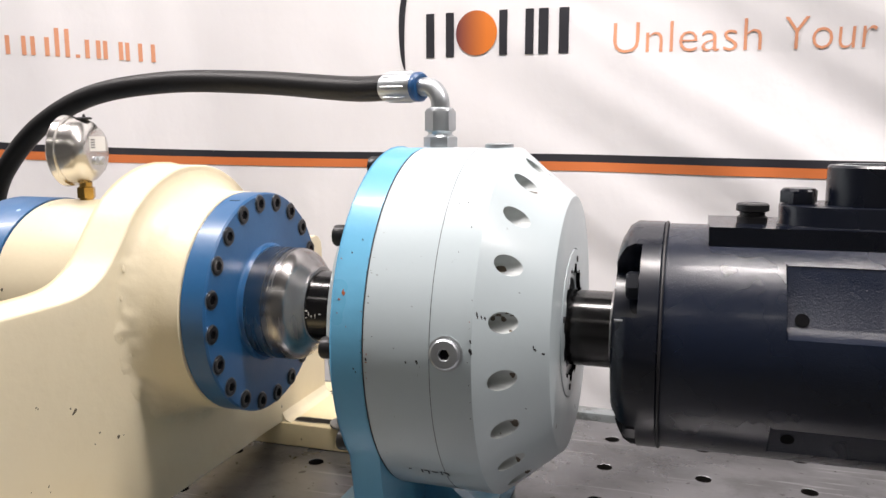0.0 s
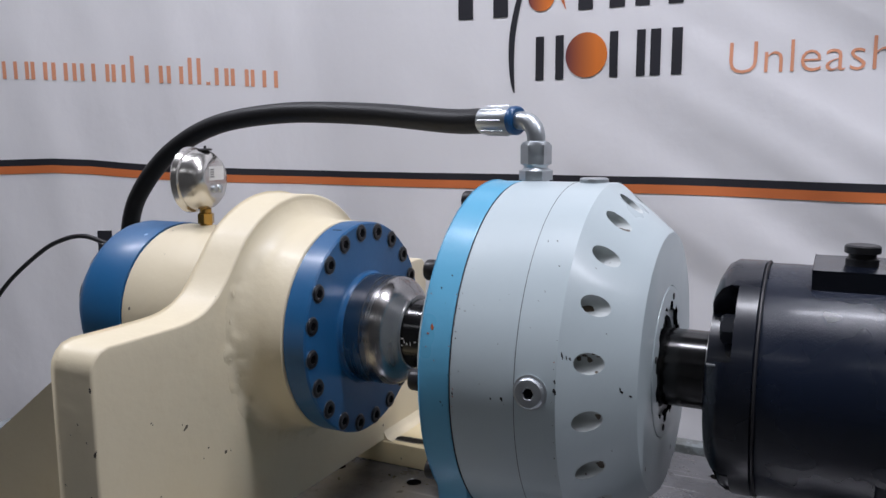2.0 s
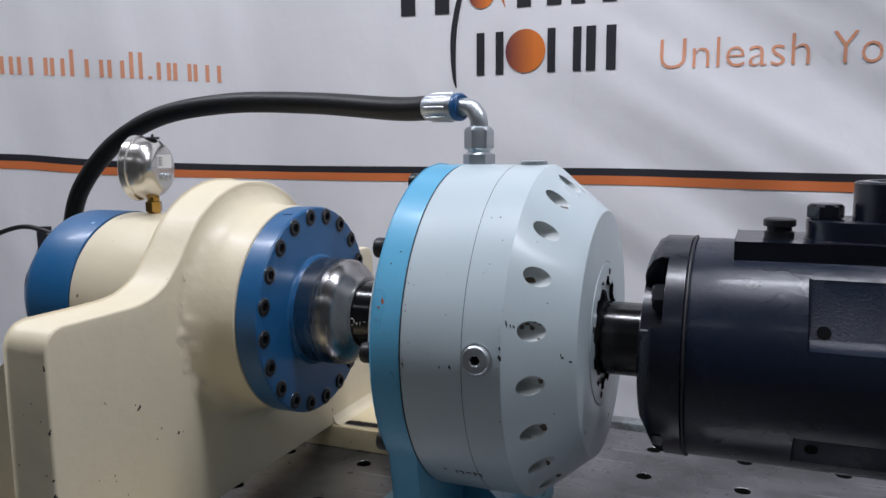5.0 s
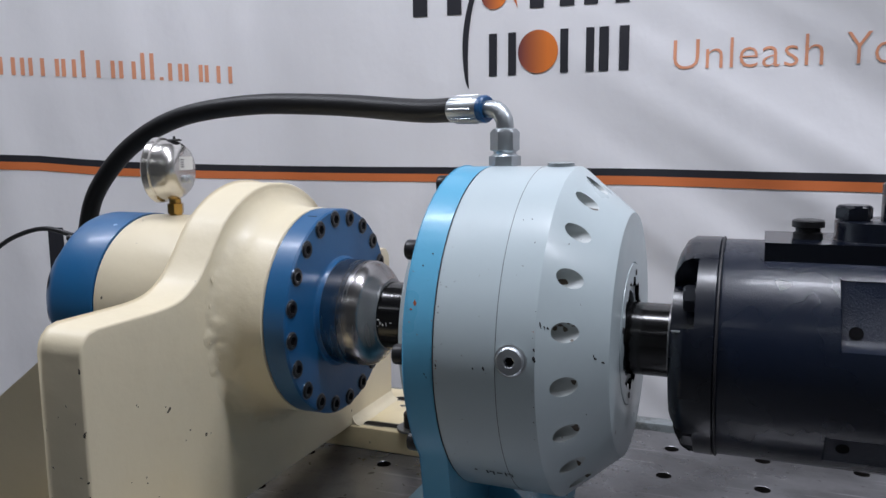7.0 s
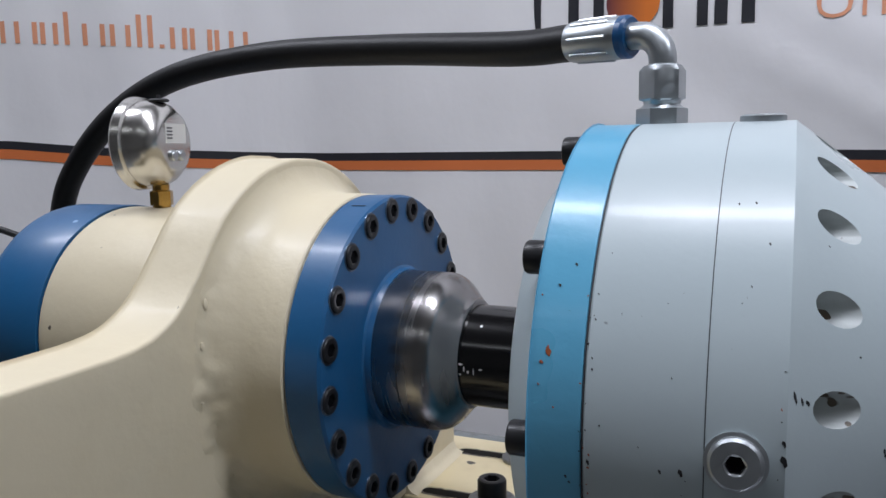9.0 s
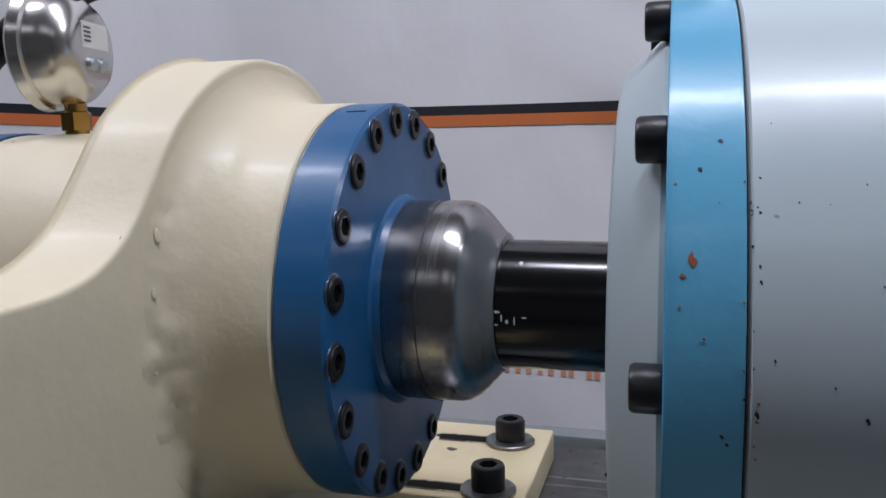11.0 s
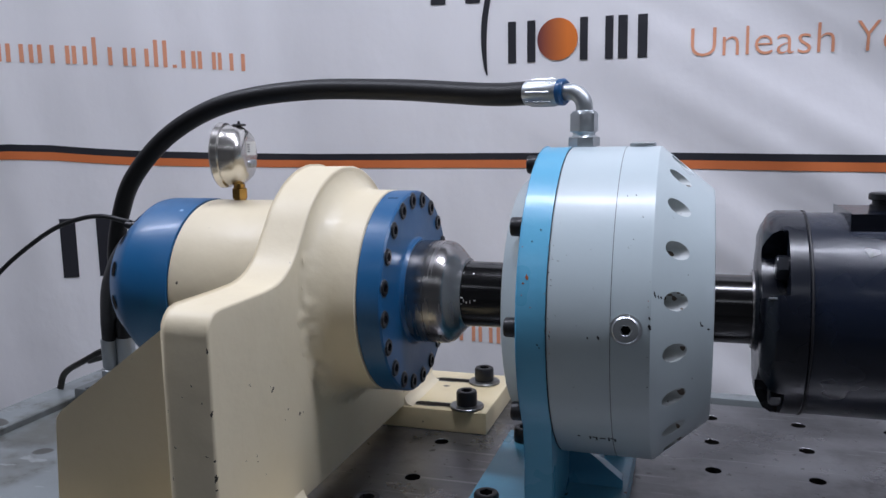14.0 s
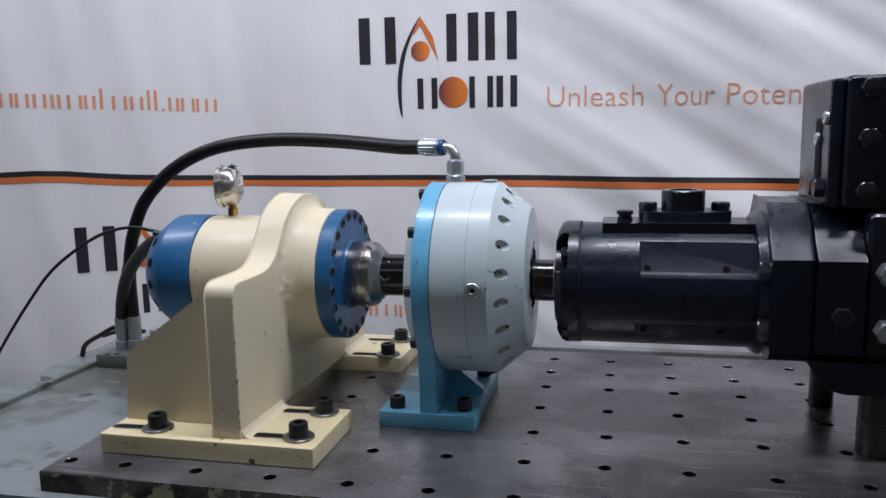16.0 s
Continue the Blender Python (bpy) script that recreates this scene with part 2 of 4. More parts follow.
def part(name, bm, mat, parent=None, label="", m=None, sharp=32):
    return place(name, mesh_of(bm, name, mat, sharp), parent, m, label)


def thing(name, at, label, category, group="", kind=""):
    ob = new(name)
    ob.empty_display_size = 0.05
    ob.matrix_basis = Matrix.Translation(at)
    return tagged(ob, label, category, group, kind)


def lathe(bm, prof, m=Matrix.Identity(4), seg=64, close=False):
    """Turns a profile of (along, radius[, 'hex']) about the local z axis."""
    rings = []
    for p in prof:
        a, r = p[0], p[1]
        if r < 1e-7:
            rings.append([bm.verts.new(m @ Vector((0, 0, a)))])
            continue
        ring = []
        for i in range(seg):
            t = 2 * math.pi * i / seg
            k = 1.0
            if len(p) > 2:
                k = math.cos(math.pi / 6) / math.cos((t % (math.pi / 3)) - math.pi / 6)
            ring.append(bm.verts.new(m @ Vector((r * k * math.cos(t), r * k * math.sin(t), a))))
        rings.append(ring)
    if close:
        rings.append(rings[0])
    for a, b in zip(rings, rings[1:]):
        for i in range(seg):
            j = (i + 1) % seg
            if len(a) == 1 and len(b) == 1:
                break
            if len(a) == 1:
                bm.faces.new((a[0], b[i], b[j]))
            elif len(b) == 1:
                bm.faces.new((a[i], a[j], b[0]))
            else:
                bm.faces.new((a[i], a[j], b[j], b[i]))
    return bm


def along_x(x=0.0, z=AZ, y=AY):
    return pose(x, y, z, 0, 90, 0)


def box(bm, x0, x1, y0, y1, z0, z1, bev=0.0, seg=2):
    r = bmesh.ops.create_cube(bm, size=1, matrix=Matrix.LocRotScale(((x0 + x1) / 2, (y0 + y1) / 2, (z0 + z1) / 2), None, (x1 - x0, y1 - y0, z1 - z0)))
    if bev:
        es = {e for v in r["verts"] for e in v.link_edges}
        bmesh.ops.bevel(bm, geom=list(es), offset=bev, segments=seg, affect="EDGES", profile=0.6)
    return bm


def prism(bm, pts, axis, a0, a1, bev=0.0, seg=2):
    """Extrudes a polygon: axis 'x' takes points (y, z), 'y' takes (x, z), 'z' takes (x, y)."""
    def at(p, a):
        return {"x": (a, p[0], p[1]), "y": (p[0], a, p[1]), "z": (p[0], p[1], a)}[axis]
    lo, hi = [bm.verts.new(at(p, a0)) for p in pts], [bm.verts.new(at(p, a1)) for p in pts]
    f0, f1 = bm.faces.new(lo), bm.faces.new(hi)
    n = len(pts)
    for i in range(n):
        bm.faces.new((lo[i], lo[(i + 1) % n], hi[(i + 1) % n], hi[i]))
    bm.normal_update()
    if bev:
        es = list(set(f0.edges) | set(f1.edges))
        bmesh.ops.bevel(bm, geom=es, offset=bev, segments=seg, affect="EDGES", profile=0.6)
    return bm


def smooth_line(pts, n=10):
    """Points on a Catmull-Rom line through pts."""
    ps = [Vector(p) for p in pts]
    ps = [ps[0] * 2 - ps[1]] + ps + [ps[-1] * 2 - ps[-2]]
    out = []
    for i in range(1, len(ps) - 2):
        a, b, c, d = ps[i - 1:i + 3]
        for k in range(n):
            t = k / n
            out.append(0.5 * (2 * b + (c - a) * t + (2 * a - 5 * b + 4 * c - d) * t * t + (3 * b - a - 3 * c + d) * t ** 3))
    return out + [ps[-2]]


def tube(bm, line, r, seg=18):
    """A round tube along a line of points, closed at its ends."""
    n = len(line)
    up = Vector((0, 1, 0.01)).normalized()
    last = None
    for i, p in enumerate(line):
        d = (line[min(i + 1, n - 1)] - line[max(i - 1, 0)]).normalized()
        u = (up - d * up.dot(d)).normalized()
        up = u
        w = d.cross(u)
        ring = [bm.verts.new(p + r * (u * math.cos(2 * math.pi * k / seg) + w * math.sin(2 * math.pi * k / seg))) for k in range(seg)]
        if last:
            for k in range(seg):
                bm.faces.new((last[k], last[(k + 1) % seg], ring[(k + 1) % seg], ring[k]))
        else:
            bm.faces.new(ring)
        last = ring
    bm.faces.new(last)
    return bm


def cap_screw_mesh(name, r, h, mat=black_oxide, hexr=None):
    """A socket head cap screw's head: its seat at z = 0, its socket open at z = h."""
    hexr = hexr or r * 0.56
    bm = bmesh.new()
    lathe(bm, [(0, 0), (0, r * 0.97), (h * 0.06, r), (h * 0.86, r), (h * 0.97, r * 0.92), (h, r * 0.82), (h, hexr * 1.1), (h * 0.97, hexr, "hex"), (h * 0.42, hexr, "hex"), (h * 0.38, 0)], seg=24)
    for f in bm.faces:
        c = f.calc_center_median()
        f.material_index = 1 if math.hypot(c.x, c.y) < hexr * 0.86 and c.z < h * 0.8 else 0
    return mesh_of(bm, name, (mat, recess_shade))


def hex_head_mesh(name, r, h, mat=black_paint):
    """A hexagon bolt head with a chamfered top and a thin washer face."""
    bm = bmesh.new()
    lathe(bm, [(0, 0), (0, r * 0.86), (h * 0.1, r * 0.86), (h * 0.1, r, "hex"), (h * 0.82, r, "hex"), (h * 0.98, r * 0.84), (h, r * 0.8), (h, 0)], seg=24)
    return mesh_of(bm, name, mat, 20)


def washer_mesh(name, r, inner, h, mat=zinc):
    bm = bmesh.new()
    lathe(bm, [(0, inner), (0, r), (h * 0.75, r), (h, r * 0.96), (h, inner)], seg=32, close=True)
    return mesh_of(bm, name, mat)


def facing(at, d):
    """A pose at a point whose local z axis points along d."""
    return Matrix.Translation(at) @ Vector(d).to_track_quat("Z", "Y").to_matrix().to_4x4()


def carve(bm_body, bm_cut, name, mats):
    """The body with the cutter's shape taken out; the cut faces take the second material."""
    for f in bm_cut.faces:
        f.material_index = 1
    ob, tool = new(name, mesh_of(bm_body, name, mats)), new(name, mesh_of(bm_cut, name, mats))
    mod = ob.modifiers.new("cut", "BOOLEAN")
    mod.operation, mod.solver, mod.object = "DIFFERENCE", "EXACT", tool
    bpy.context.view_layer.update()
    done = bpy.data.meshes.new_from_object(ob.evaluated_get(bpy.context.evaluated_depsgraph_get()))
    bpy.data.objects.remove(ob)
    bpy.data.objects.remove(tool)
    out = bmesh.new()
    out.from_mesh(done)
    return out


# ---- the room ----
def slab(name, x0, x1, y0, y1, z0, z1, mat, label, category):
    return tagged(part(name, box(bmesh.new(), x0, x1, y0, y1, z0, z1), mat), label, category, kind="structure")


slab("floor", -3.6, 3.6, -4.2, 2.2, -0.1, 0, concrete, "grey worn concrete workshop floor", "floor")
slab("wall_north", -3.6, 3.6, 2.2, 2.35, 0, 3.0, wall_paint, "plain pale painted workshop wall", "wall")
slab("wall_south", -3.6, 3.6, -4.35, -4.2, 0, 3.0, wall_paint, "plain pale painted workshop wall", "wall")
slab("wall_west", -3.75, -3.6, -4.35, 2.35, 0, 3.0, wall_paint, "plain pale painted workshop wall", "wall")
slab("wall_east", 3.6, 3.75, -4.35, 2.35, 0, 3.0, wall_paint, "plain pale painted workshop wall", "wall")
slab("ceiling", -3.75, 3.75, -4.35, 2.35, 3.0, 3.12, ceiling_paint, "plain pale workshop ceiling", "ceiling")

first = None
for lx, ly, watts in TUBES:
    if first is None:
        first = thing("ceiling_light", (lx, ly, 3.0), "white twin tube fluorescent ceiling light, switched on", "ceiling light", "ceiling tube lights")
        part("tray", box(bmesh.new(), lx - 0.62, lx + 0.62, ly - 0.09, ly + 0.09, 2.94, 3.0, 0.008), paper, first)
        for dy in (-0.045, 0.045):
            part("tube", tube(bmesh.new(), [Vector((lx - 0.58, ly + dy, 2.915)), Vector((lx, ly + dy, 2.915)), Vector((lx + 0.58, ly + dy, 2.915))], 0.013, 12), tube_glow, first, "glowing fluorescent tube")
    else:
        # those at y = -2.3 only house the added fill
        copy_thing(first, Matrix.Translation((lx, ly, 3.0)))


# ---- the banner ----
PLAN = smooth_line([(1.9, 0.83, 0), (1.2, 0.815, 0), (0.5, 0.81, 0), (0.0, 0.81, 0), (-0.45, 0.812, 0), (-0.66, 0.805, 0), (-0.76, 0.765, 0), (-0.83, 0.705, 0), (-0.94, 0.62, 0), (-1.06, 0.56, 0), (-1.25, 0.49, 0), (-1.7, 0.40, 0), (-2.3, 0.34, 0)], 16)
RUN = [1.9]
for a, b in zip(PLAN, PLAN[1:]):
    RUN.append(RUN[-1] - (b - a).length)


def on_banner(s, z, out=0.0):
    """A point of the banner: s runs along the cloth and equals x where it hangs straight."""
    k = int(np.searchsorted([-v for v in RUN], -s))
    k = min(max(k, 1), len(RUN) - 1)
    f = (RUN[k - 1] - s) / (RUN[k - 1] - RUN[k])
    p = PLAN[k - 1].lerp(PLAN[k], f)
    d = (PLAN[k] - PLAN[k - 1]).normalized()
    n = Vector((-d.y, d.x, 0))
    if n.y > 0:
        n = -n
    fold = 0.007 * noise.noise((s * 2.6, z * 0.8, 4.1)) + 0.0035 * noise.noise((s * 7.5, z * 1.6, 9.7))
    # soft diagonal drag folds that fade in towards one end
    q = s * 0.62 + z
    fade = max(0.0, min(1.0, (s + 0.35) * 1.6))
    fold += fade * (0.017 * noise.noise((q * 7.0, s * 0.8, 1.7)) + 0.009 * noise.noise((q * 15.0, s * 1.2, 6.2)))
    # soft upright folds towards the other end
    fold += (1.0 - fade) * (0.011 * noise.noise((s * 6.5, z * 0.7, 3.3)) + 0.005 * noise.noise((s * 13.0 + z * 2.0, z * 1.5, 8.8)))
    fold += 0.0009 * noise.noise((s * 22, z * 9, 2.2))
    return Vector((p.x, p.y, z)) + n * (fold + out)


def printed(name, bm2, mat, parent, label, out=0.0008, step=0.012):
    """Lays a flat outline in (s, z) on the cloth: cuts it finely and bends it."""
    xs = [v.co.x for v in bm2.verts]
    x = min(xs) + step
    while x < max(xs):
        bmesh.ops.bisect_plane(bm2, geom=bm2.verts[:] + bm2.edges[:] + bm2.faces[:], plane_co=(x, 0, 0), plane_no=(1, 0, 0))
        x += step
    zs = [v.co.z for v in bm2.verts]
    z = min(zs) + step
    while z < max(zs) and max(xs) - min(xs) < 1.0:
        bmesh.ops.bisect_plane(bm2, geom=bm2.verts[:] + bm2.edges[:] + bm2.faces[:], plane_co=(0, 0, z), plane_no=(0, 0, 1))
        z += step
    for v in bm2.verts:
        v.co = on_banner(v.co.x, v.co.z, out)
    return part(name, bm2, mat, parent, label)


banner = thing("banner", on_banner(0, 0.4), "white vinyl printed banner with a black and orange stripe, softly creased", "banner")
bm = bmesh.new()
NS, NZ = 600, 200
grid = [[bm.verts.new(on_banner(1.85 - 3.9 * i / NS, 0.3 + 1.75 * k / NZ)) for k in range(NZ + 1)] for i in range(NS + 1)]
for i in range(NS):
    for k in range(NZ):
        bm.faces.new((grid[i][k], grid[i + 1][k], grid[i + 1][k + 1], grid[i][k + 1]))
sheet = part("cloth", bm, cloth, banner)


def flat(pts):
    b = bmesh.new()
    b.faces.new([b.verts.new((p[0], 0, p[1])) for p in pts])
    return b


def rect(s0, s1, z0, z1):
    return flat([(s0, z0), (s1, z0), (s1, z1), (s0, z1)])


def sloped(s):
    if s < -0.68:
        bend = [(-2.2, 1.136), (-1.225, 1.1384), (-1.16, 1.1412), (-1.10, 1.1400), (-1.05, 1.1355), (-0.98, 1.1285), (-0.82, 1.1203), (-0.68, 1.1150)]
        return float(np.interp(s, [a for a, _ in bend], [b for _, b in bend]))
    return 1.1118 - (0.0055 if s < -0.1 else 0.0195) * (s + 0.1)


for nm, mat, lo, hi, lab in (("stripe", print_black, -0.0005, 0.0105, "black printed stripe"), ("stripe", print_orange, -0.0135, -0.0005, "orange printed stripe")):
    b = bmesh.new()
    n = 60
    row = [(1.8 - 3.6 * i / n) for i in range(n + 1)]
    v0, v1 = [b.verts.new((s, 0, sloped(s) + lo)) for s in row], [b.verts.new((s, 0, sloped(s) + hi)) for s in row]
    for i in range(n):
        b.faces.new((v0[i], v0[i + 1], v1[i + 1], v1[i]))
    printed(nm, b, mat, banner, lab)


def wording(text, s0, z0, width, cap, slope=0.0):
    """Words in the built-in font, as a flat mesh of the given width and capital height."""
    cu = bpy.data.curves.new("wording", "FONT")
    cu.body, cu.resolution_u, cu.offset = text, 3, -0.012
    ob = new("wording", cu)
    bpy.context.view_layer.update()
    me = bpy.data.meshes.new_from_object(ob.evaluated_get(bpy.context.evaluated_depsgraph_get()))
    b = bmesh.new()
    b.from_mesh(me)
    bpy.data.objects.remove(ob)
    xs, ys = [v.co.x for v in b.verts], [v.co.y for v in b.verts]
    kx = width / (max(xs) - min(xs))
    kz = cap / 0.73
    for v in b.verts:
        s = s0 + (v.co.x - min(xs)) * kx
        v.co = Vector((s, 0, z0 + v.co.y * kz + slope * (s - s0)))
    return b



def lettered(b):
    """Prints each letter of a line of words as a part of its own."""
    left = set(b.faces)
    while left:
        todo, seen = [left.pop()], []
        while todo:
            f = todo.pop()
            seen.append(f)
            for e in f.edges:
                for o in e.link_faces:
                    if o in left:
                        left.discard(o)
                        todo.append(o)
        one = bmesh.new()
        made = {}
        for f in seen:
            for v in f.verts:
                if v not in made:
                    made[v] = one.verts.new(v.co)
            one.faces.new([made[v] for v in f.verts])
        printed("letter", one, print_pale, banner, "pale orange printed letter")
    b.free()


for word, w0, w1 in (("Unleash", -0.0375, 0.155), ("Your", 0.182, 0.290), ("Potential", 0.3135, 0.522)):
    lettered(wording(word, w0, 1.2612 - 0.012 * w0, w1 - w0, 0.0450, -0.012))


def bars(word, s1, z0, em, slope):
    """Plain upright bars in the rhythm of a printed line that ends at s1; word lists strokes a letter: width, strokes, tall."""
    total = sum(w for w, _, _ in word) * em
    b = bmesh.new()
    s = s1 - total
    for w, n, tall in word:
        for i in range(n):
            x0 = s + em * (0.07 + (w - 0.16) * (i / (n - 1) if n > 1 else 0.25))
            t = em * 0.105
            z = z0 + slope * (x0 - s1)
            h = em * (0.70 if tall == 1 else 0.08 if tall == 2 else 0.46)
            b.faces.new([b.verts.new(p) for p in ((x0, 0, z), (x0 + t, 0, z), (x0 + t, 0, z + h), (x0, 0, z + h))])
        s += w * em
    return b


LINE = [(0.72, 3, 0)] * 3 + [(0.25, 1, 2), (0.8, 3, 0), (0.48, 2, 0), (0.35, 1, 0), (0.39, 2, 0), (0.35, 1, 0), (0.53, 2, 0), (0.42, 2, 0), (0.46, 1, 1), (0.53, 2, 0), (0.35, 1, 0), (0.23, 1, 0), (0.23, 1, 1), (0.23, 1, 1), (0.25, 1, 2), (0.42, 2, 0), (0.53, 2, 0), (0.8, 3, 0)]
printed("printed_line", bars(LINE, -0.768, 1.267, 0.061, -0.032), print_pale, banner, "pale orange line of small print")["kind"] = "stuff"
printed("printed_line", bars(LINE, -0.20, 0.803, 0.0575, -0.02), print_pale, banner, "pale orange line of small print")["kind"] = "stuff"


def solid(b, s0, s1, z0, z1):
    b.faces.new([b.verts.new(p) for p in ((s0, 0, z0), (s1, 0, z0), (s1, 0, z1), (s0, 0, z1))])


def poly(b, pts):
    b.faces.new([b.verts.new((p[0], 0, p[1])) for p in pts])


def emblem(s, z):
    """A trade mark as plain shapes: black blocks, two shaded orange discs, a peak and a long thin arc; s, z its lower right corner."""
    top, low = (z + 0.098, z + 0.195), (z + 0.001, z + 0.065)
    for (z0, z1), blocks in ((top, ((-0.338, -0.258, 0.024), (-0.146, -0.078, 0.022), (-0.064, 0.001, 0.020))), (low, ((-0.212, -0.168, 0.013), (-0.098, -0.048, 0.012), (-0.041, 0.002, 0.014)))):
        for a, c, t in blocks:
            b = bmesh.new()
            solid(b, s + a, s + a + t, z0, z1)
            printed("block", b, print_black, banner, "bold black printed bar")
            b = bmesh.new()
            solid(b, s + c - t, s + c, z0, z1)
            printed("block", b, print_black, banner, "bold black printed bar")
    for cx, cz, r in ((s - 0.204, z + 0.122, 0.0205), (s - 0.133, z + 0.034, 0.032)):
        d = bmesh.new()
        d.faces.new([d.verts.new((cx + r * math.cos(a), 0, cz + r * math.sin(a))) for a in np.linspace(0, 2 * math.pi, 33)[:-1]])
        printed("disc", d, print_ball, banner, "shaded orange printed disc", 0.0010)
    c = bmesh.new()
    poly(c, [(s - 0.204, z + 0.194), (s - 0.204, z + 0.174), (s - 0.181, z + 0.130), (s - 0.165, z + 0.100), (s - 0.176, z + 0.150)])
    poly(c, [(s - 0.204, z + 0.194), (s - 0.222, z + 0.158), (s - 0.216, z + 0.158), (s - 0.204, z + 0.176)])
    printed("peak", c, print_orange, banner, "orange printed peak")
    a = bmesh.new()
    pts = [(-0.206, 0.190, 0.001), (-0.222, 0.162, 0.003), (-0.240, 0.120, 0.0045), (-0.250, 0.075, 0.005), (-0.252, 0.035, 0.0045), (-0.250, 0.0, 0.003), (-0.247, -0.016, 0.001)]
    line = smooth_line([(p[0], p[1], p[2]) for p in pts], 4)
    for p, q in zip(line, line[1:]):
        poly(a, [(s + p.x - p.z, z + p.y), (s + p.x + p.z, z + p.y), (s + q.x + q.z, z + q.y), (s + q.x - q.z, z + q.y)])
    printed("arc", a, print_black, banner, "thin black printed arc")


emblem(-0.102, 1.2635)
emblem(-0.738, 0.835)

# ---- the table ----
table = thing("test_bench", (0, 0.3, 0), "steel test bench with a drip tray and drilled top plate", "workbench")
PX0, PX1, PY0, PY1, PT = -0.597, 0.95, -0.036, 0.612, 0.026
COLS = [-0.58] + [0.1 * k for k in range(-5, 10)]
ROWS_Y = [0.0, 0.1, 0.2, 0.3, 0.4, 0.48, 0.56]
HOLE = 0.0082


def drilled_plate():
    """The top plate: a ring of faces round every bore, with bored walls in a shade colour and a ground edge."""
    b = bmesh.new()
    xs = [PX0] + [(a + c) / 2 for a, c in zip(COLS, COLS[1:])] + [PX1]
    ys = [PY0] + [(a + c) / 2 for a, c in zip(ROWS_Y, ROWS_Y[1:])] + [PY1]
    n = 24
    for i, cx in enumerate(COLS):
        for k, cy in enumerate(ROWS_Y):
            x0, x1, y0, y1 = xs[i] - cx, xs[i + 1] - cx, ys[k] - cy, ys[k + 1] - cy
            corners = [math.atan2(y, x) % (2 * math.pi) for x in (x0, x1) for y in (y0, y1)]
            angles = sorted(set(2 * math.pi * q / n for q in range(n)) | set(corners))
            inner, rim, deep, outer = [], [], [], []
            for t in angles:
                c, s_ = math.cos(t), math.sin(t)
                kx = (x1 if c > 0 else x0) / c if abs(c) > 1e-9 else 1e9
                ky = (y1 if s_ > 0 else y0) / s_ if abs(s_) > 1e-9 else 1e9
                d = min(kx, ky)
                rim.append(b.verts.new((cx + (HOLE + 0.0005) * c, cy + (HOLE + 0.0005) * s_, TOP)))
                inner.append(b.verts.new((cx + HOLE * c, cy + HOLE * s_, TOP - 0.0005)))
                deep.append(b.verts.new((cx + HOLE * c, cy + HOLE * s_, TOP - PT)))
                outer.append(b.verts.new((cx + d * c, cy + d * s_, TOP)))
            m = len(angles)
            for q in range(m):
                r = (q + 1) % m
                b.faces.new((outer[q], outer[r], rim[r], rim[q]))
                b.faces.new((rim[q], rim[r], inner[r], inner[q]))
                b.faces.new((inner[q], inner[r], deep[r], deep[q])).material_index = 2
    e = 0.0015
    for (ax, ay), (bx, by) in zip([(PX0, PY0), (PX1, PY0), (PX1, PY1), (PX0, PY1)], [(PX1, PY0), (PX1, PY1), (PX0, PY1), (PX0, PY0)]):
        ox, oy = (by - ay), -(bx - ax)
        l = math.hypot(ox, oy)
        ox, oy = ox / l * e, oy / l * e
        t0, t1 = b.verts.new((ax, ay, TOP)), b.verts.new((bx, by, TOP))
        u0, u1 = b.verts.new((ax + ox, ay + oy, TOP - e)), b.verts.new((bx + ox, by + oy, TOP - e))
        w0, w1 = b.verts.new((ax + ox, ay + oy, TOP - PT)), b.verts.new((bx + ox, by + oy, TOP - PT))
        b.faces.new((t0, t1, u1, u0))
        b.faces.new((u0, u1, w1, w0)).material_index = 1
    return b


part("top_plate", drilled_plate(), (plate_steel, plate_edge, bore_shade), table, "dark drilled steel top plate with oily wear")
TZ = TOP - PT
RIM = 0.028
part("tray_floor", box(bmesh.new(), -0.905, 1.05, -0.055, 0.665, TZ - 0.012, TZ - 0.0005), tray_grey, table, "grey painted drip tray stained with oil")
part("tray_rim", box(bmesh.new(), -0.950, -0.885, -0.055, 0.665, TZ - 0.010, TZ + 0.009, 0.004, 3), tray_grey, table)
part("tray_rim", box(bmesh.new(), -0.884, 1.05, 0.640, 0.665, TZ - 0.010, TZ + 0.026, 0.004), tray_grey, table)
part("tray_rim", box(bmesh.new(), 1.051, 1.08, -0.055, 0.665, TZ - 0.010, TZ + 0.02, 0.004), tray_grey, table)
part("front_rail", box(bmesh.new(), -0.950, 1.08, -0.085, -0.0555, TZ - 0.06, TZ - 0.004, 0.008, 3), frame_paint, table, "blue grey painted front rail")
part("front_panel", box(bmesh.new(), -0.90, 1.06, -0.05, -0.035, 0.1, TZ - 0.0125, 0.002), frame_paint, table)
for lx in (-0.88, 1.0):
    for ly in (0.0, 0.6):
        part("leg", box(bmesh.new(), lx - 0.03, lx + 0.03, ly - 0.03, ly + 0.03, 0, TZ - 0.013, 0.004), frame_paint, table)

# ---- the cream motor bracket with its motor ----
motor = thing("bearing_stand", (-0.39, AY, TOP), "cream enamelled motor stand with deep blue flange and end cap", "machine stand")


HR = 0.1235
FRONT = -0.3575


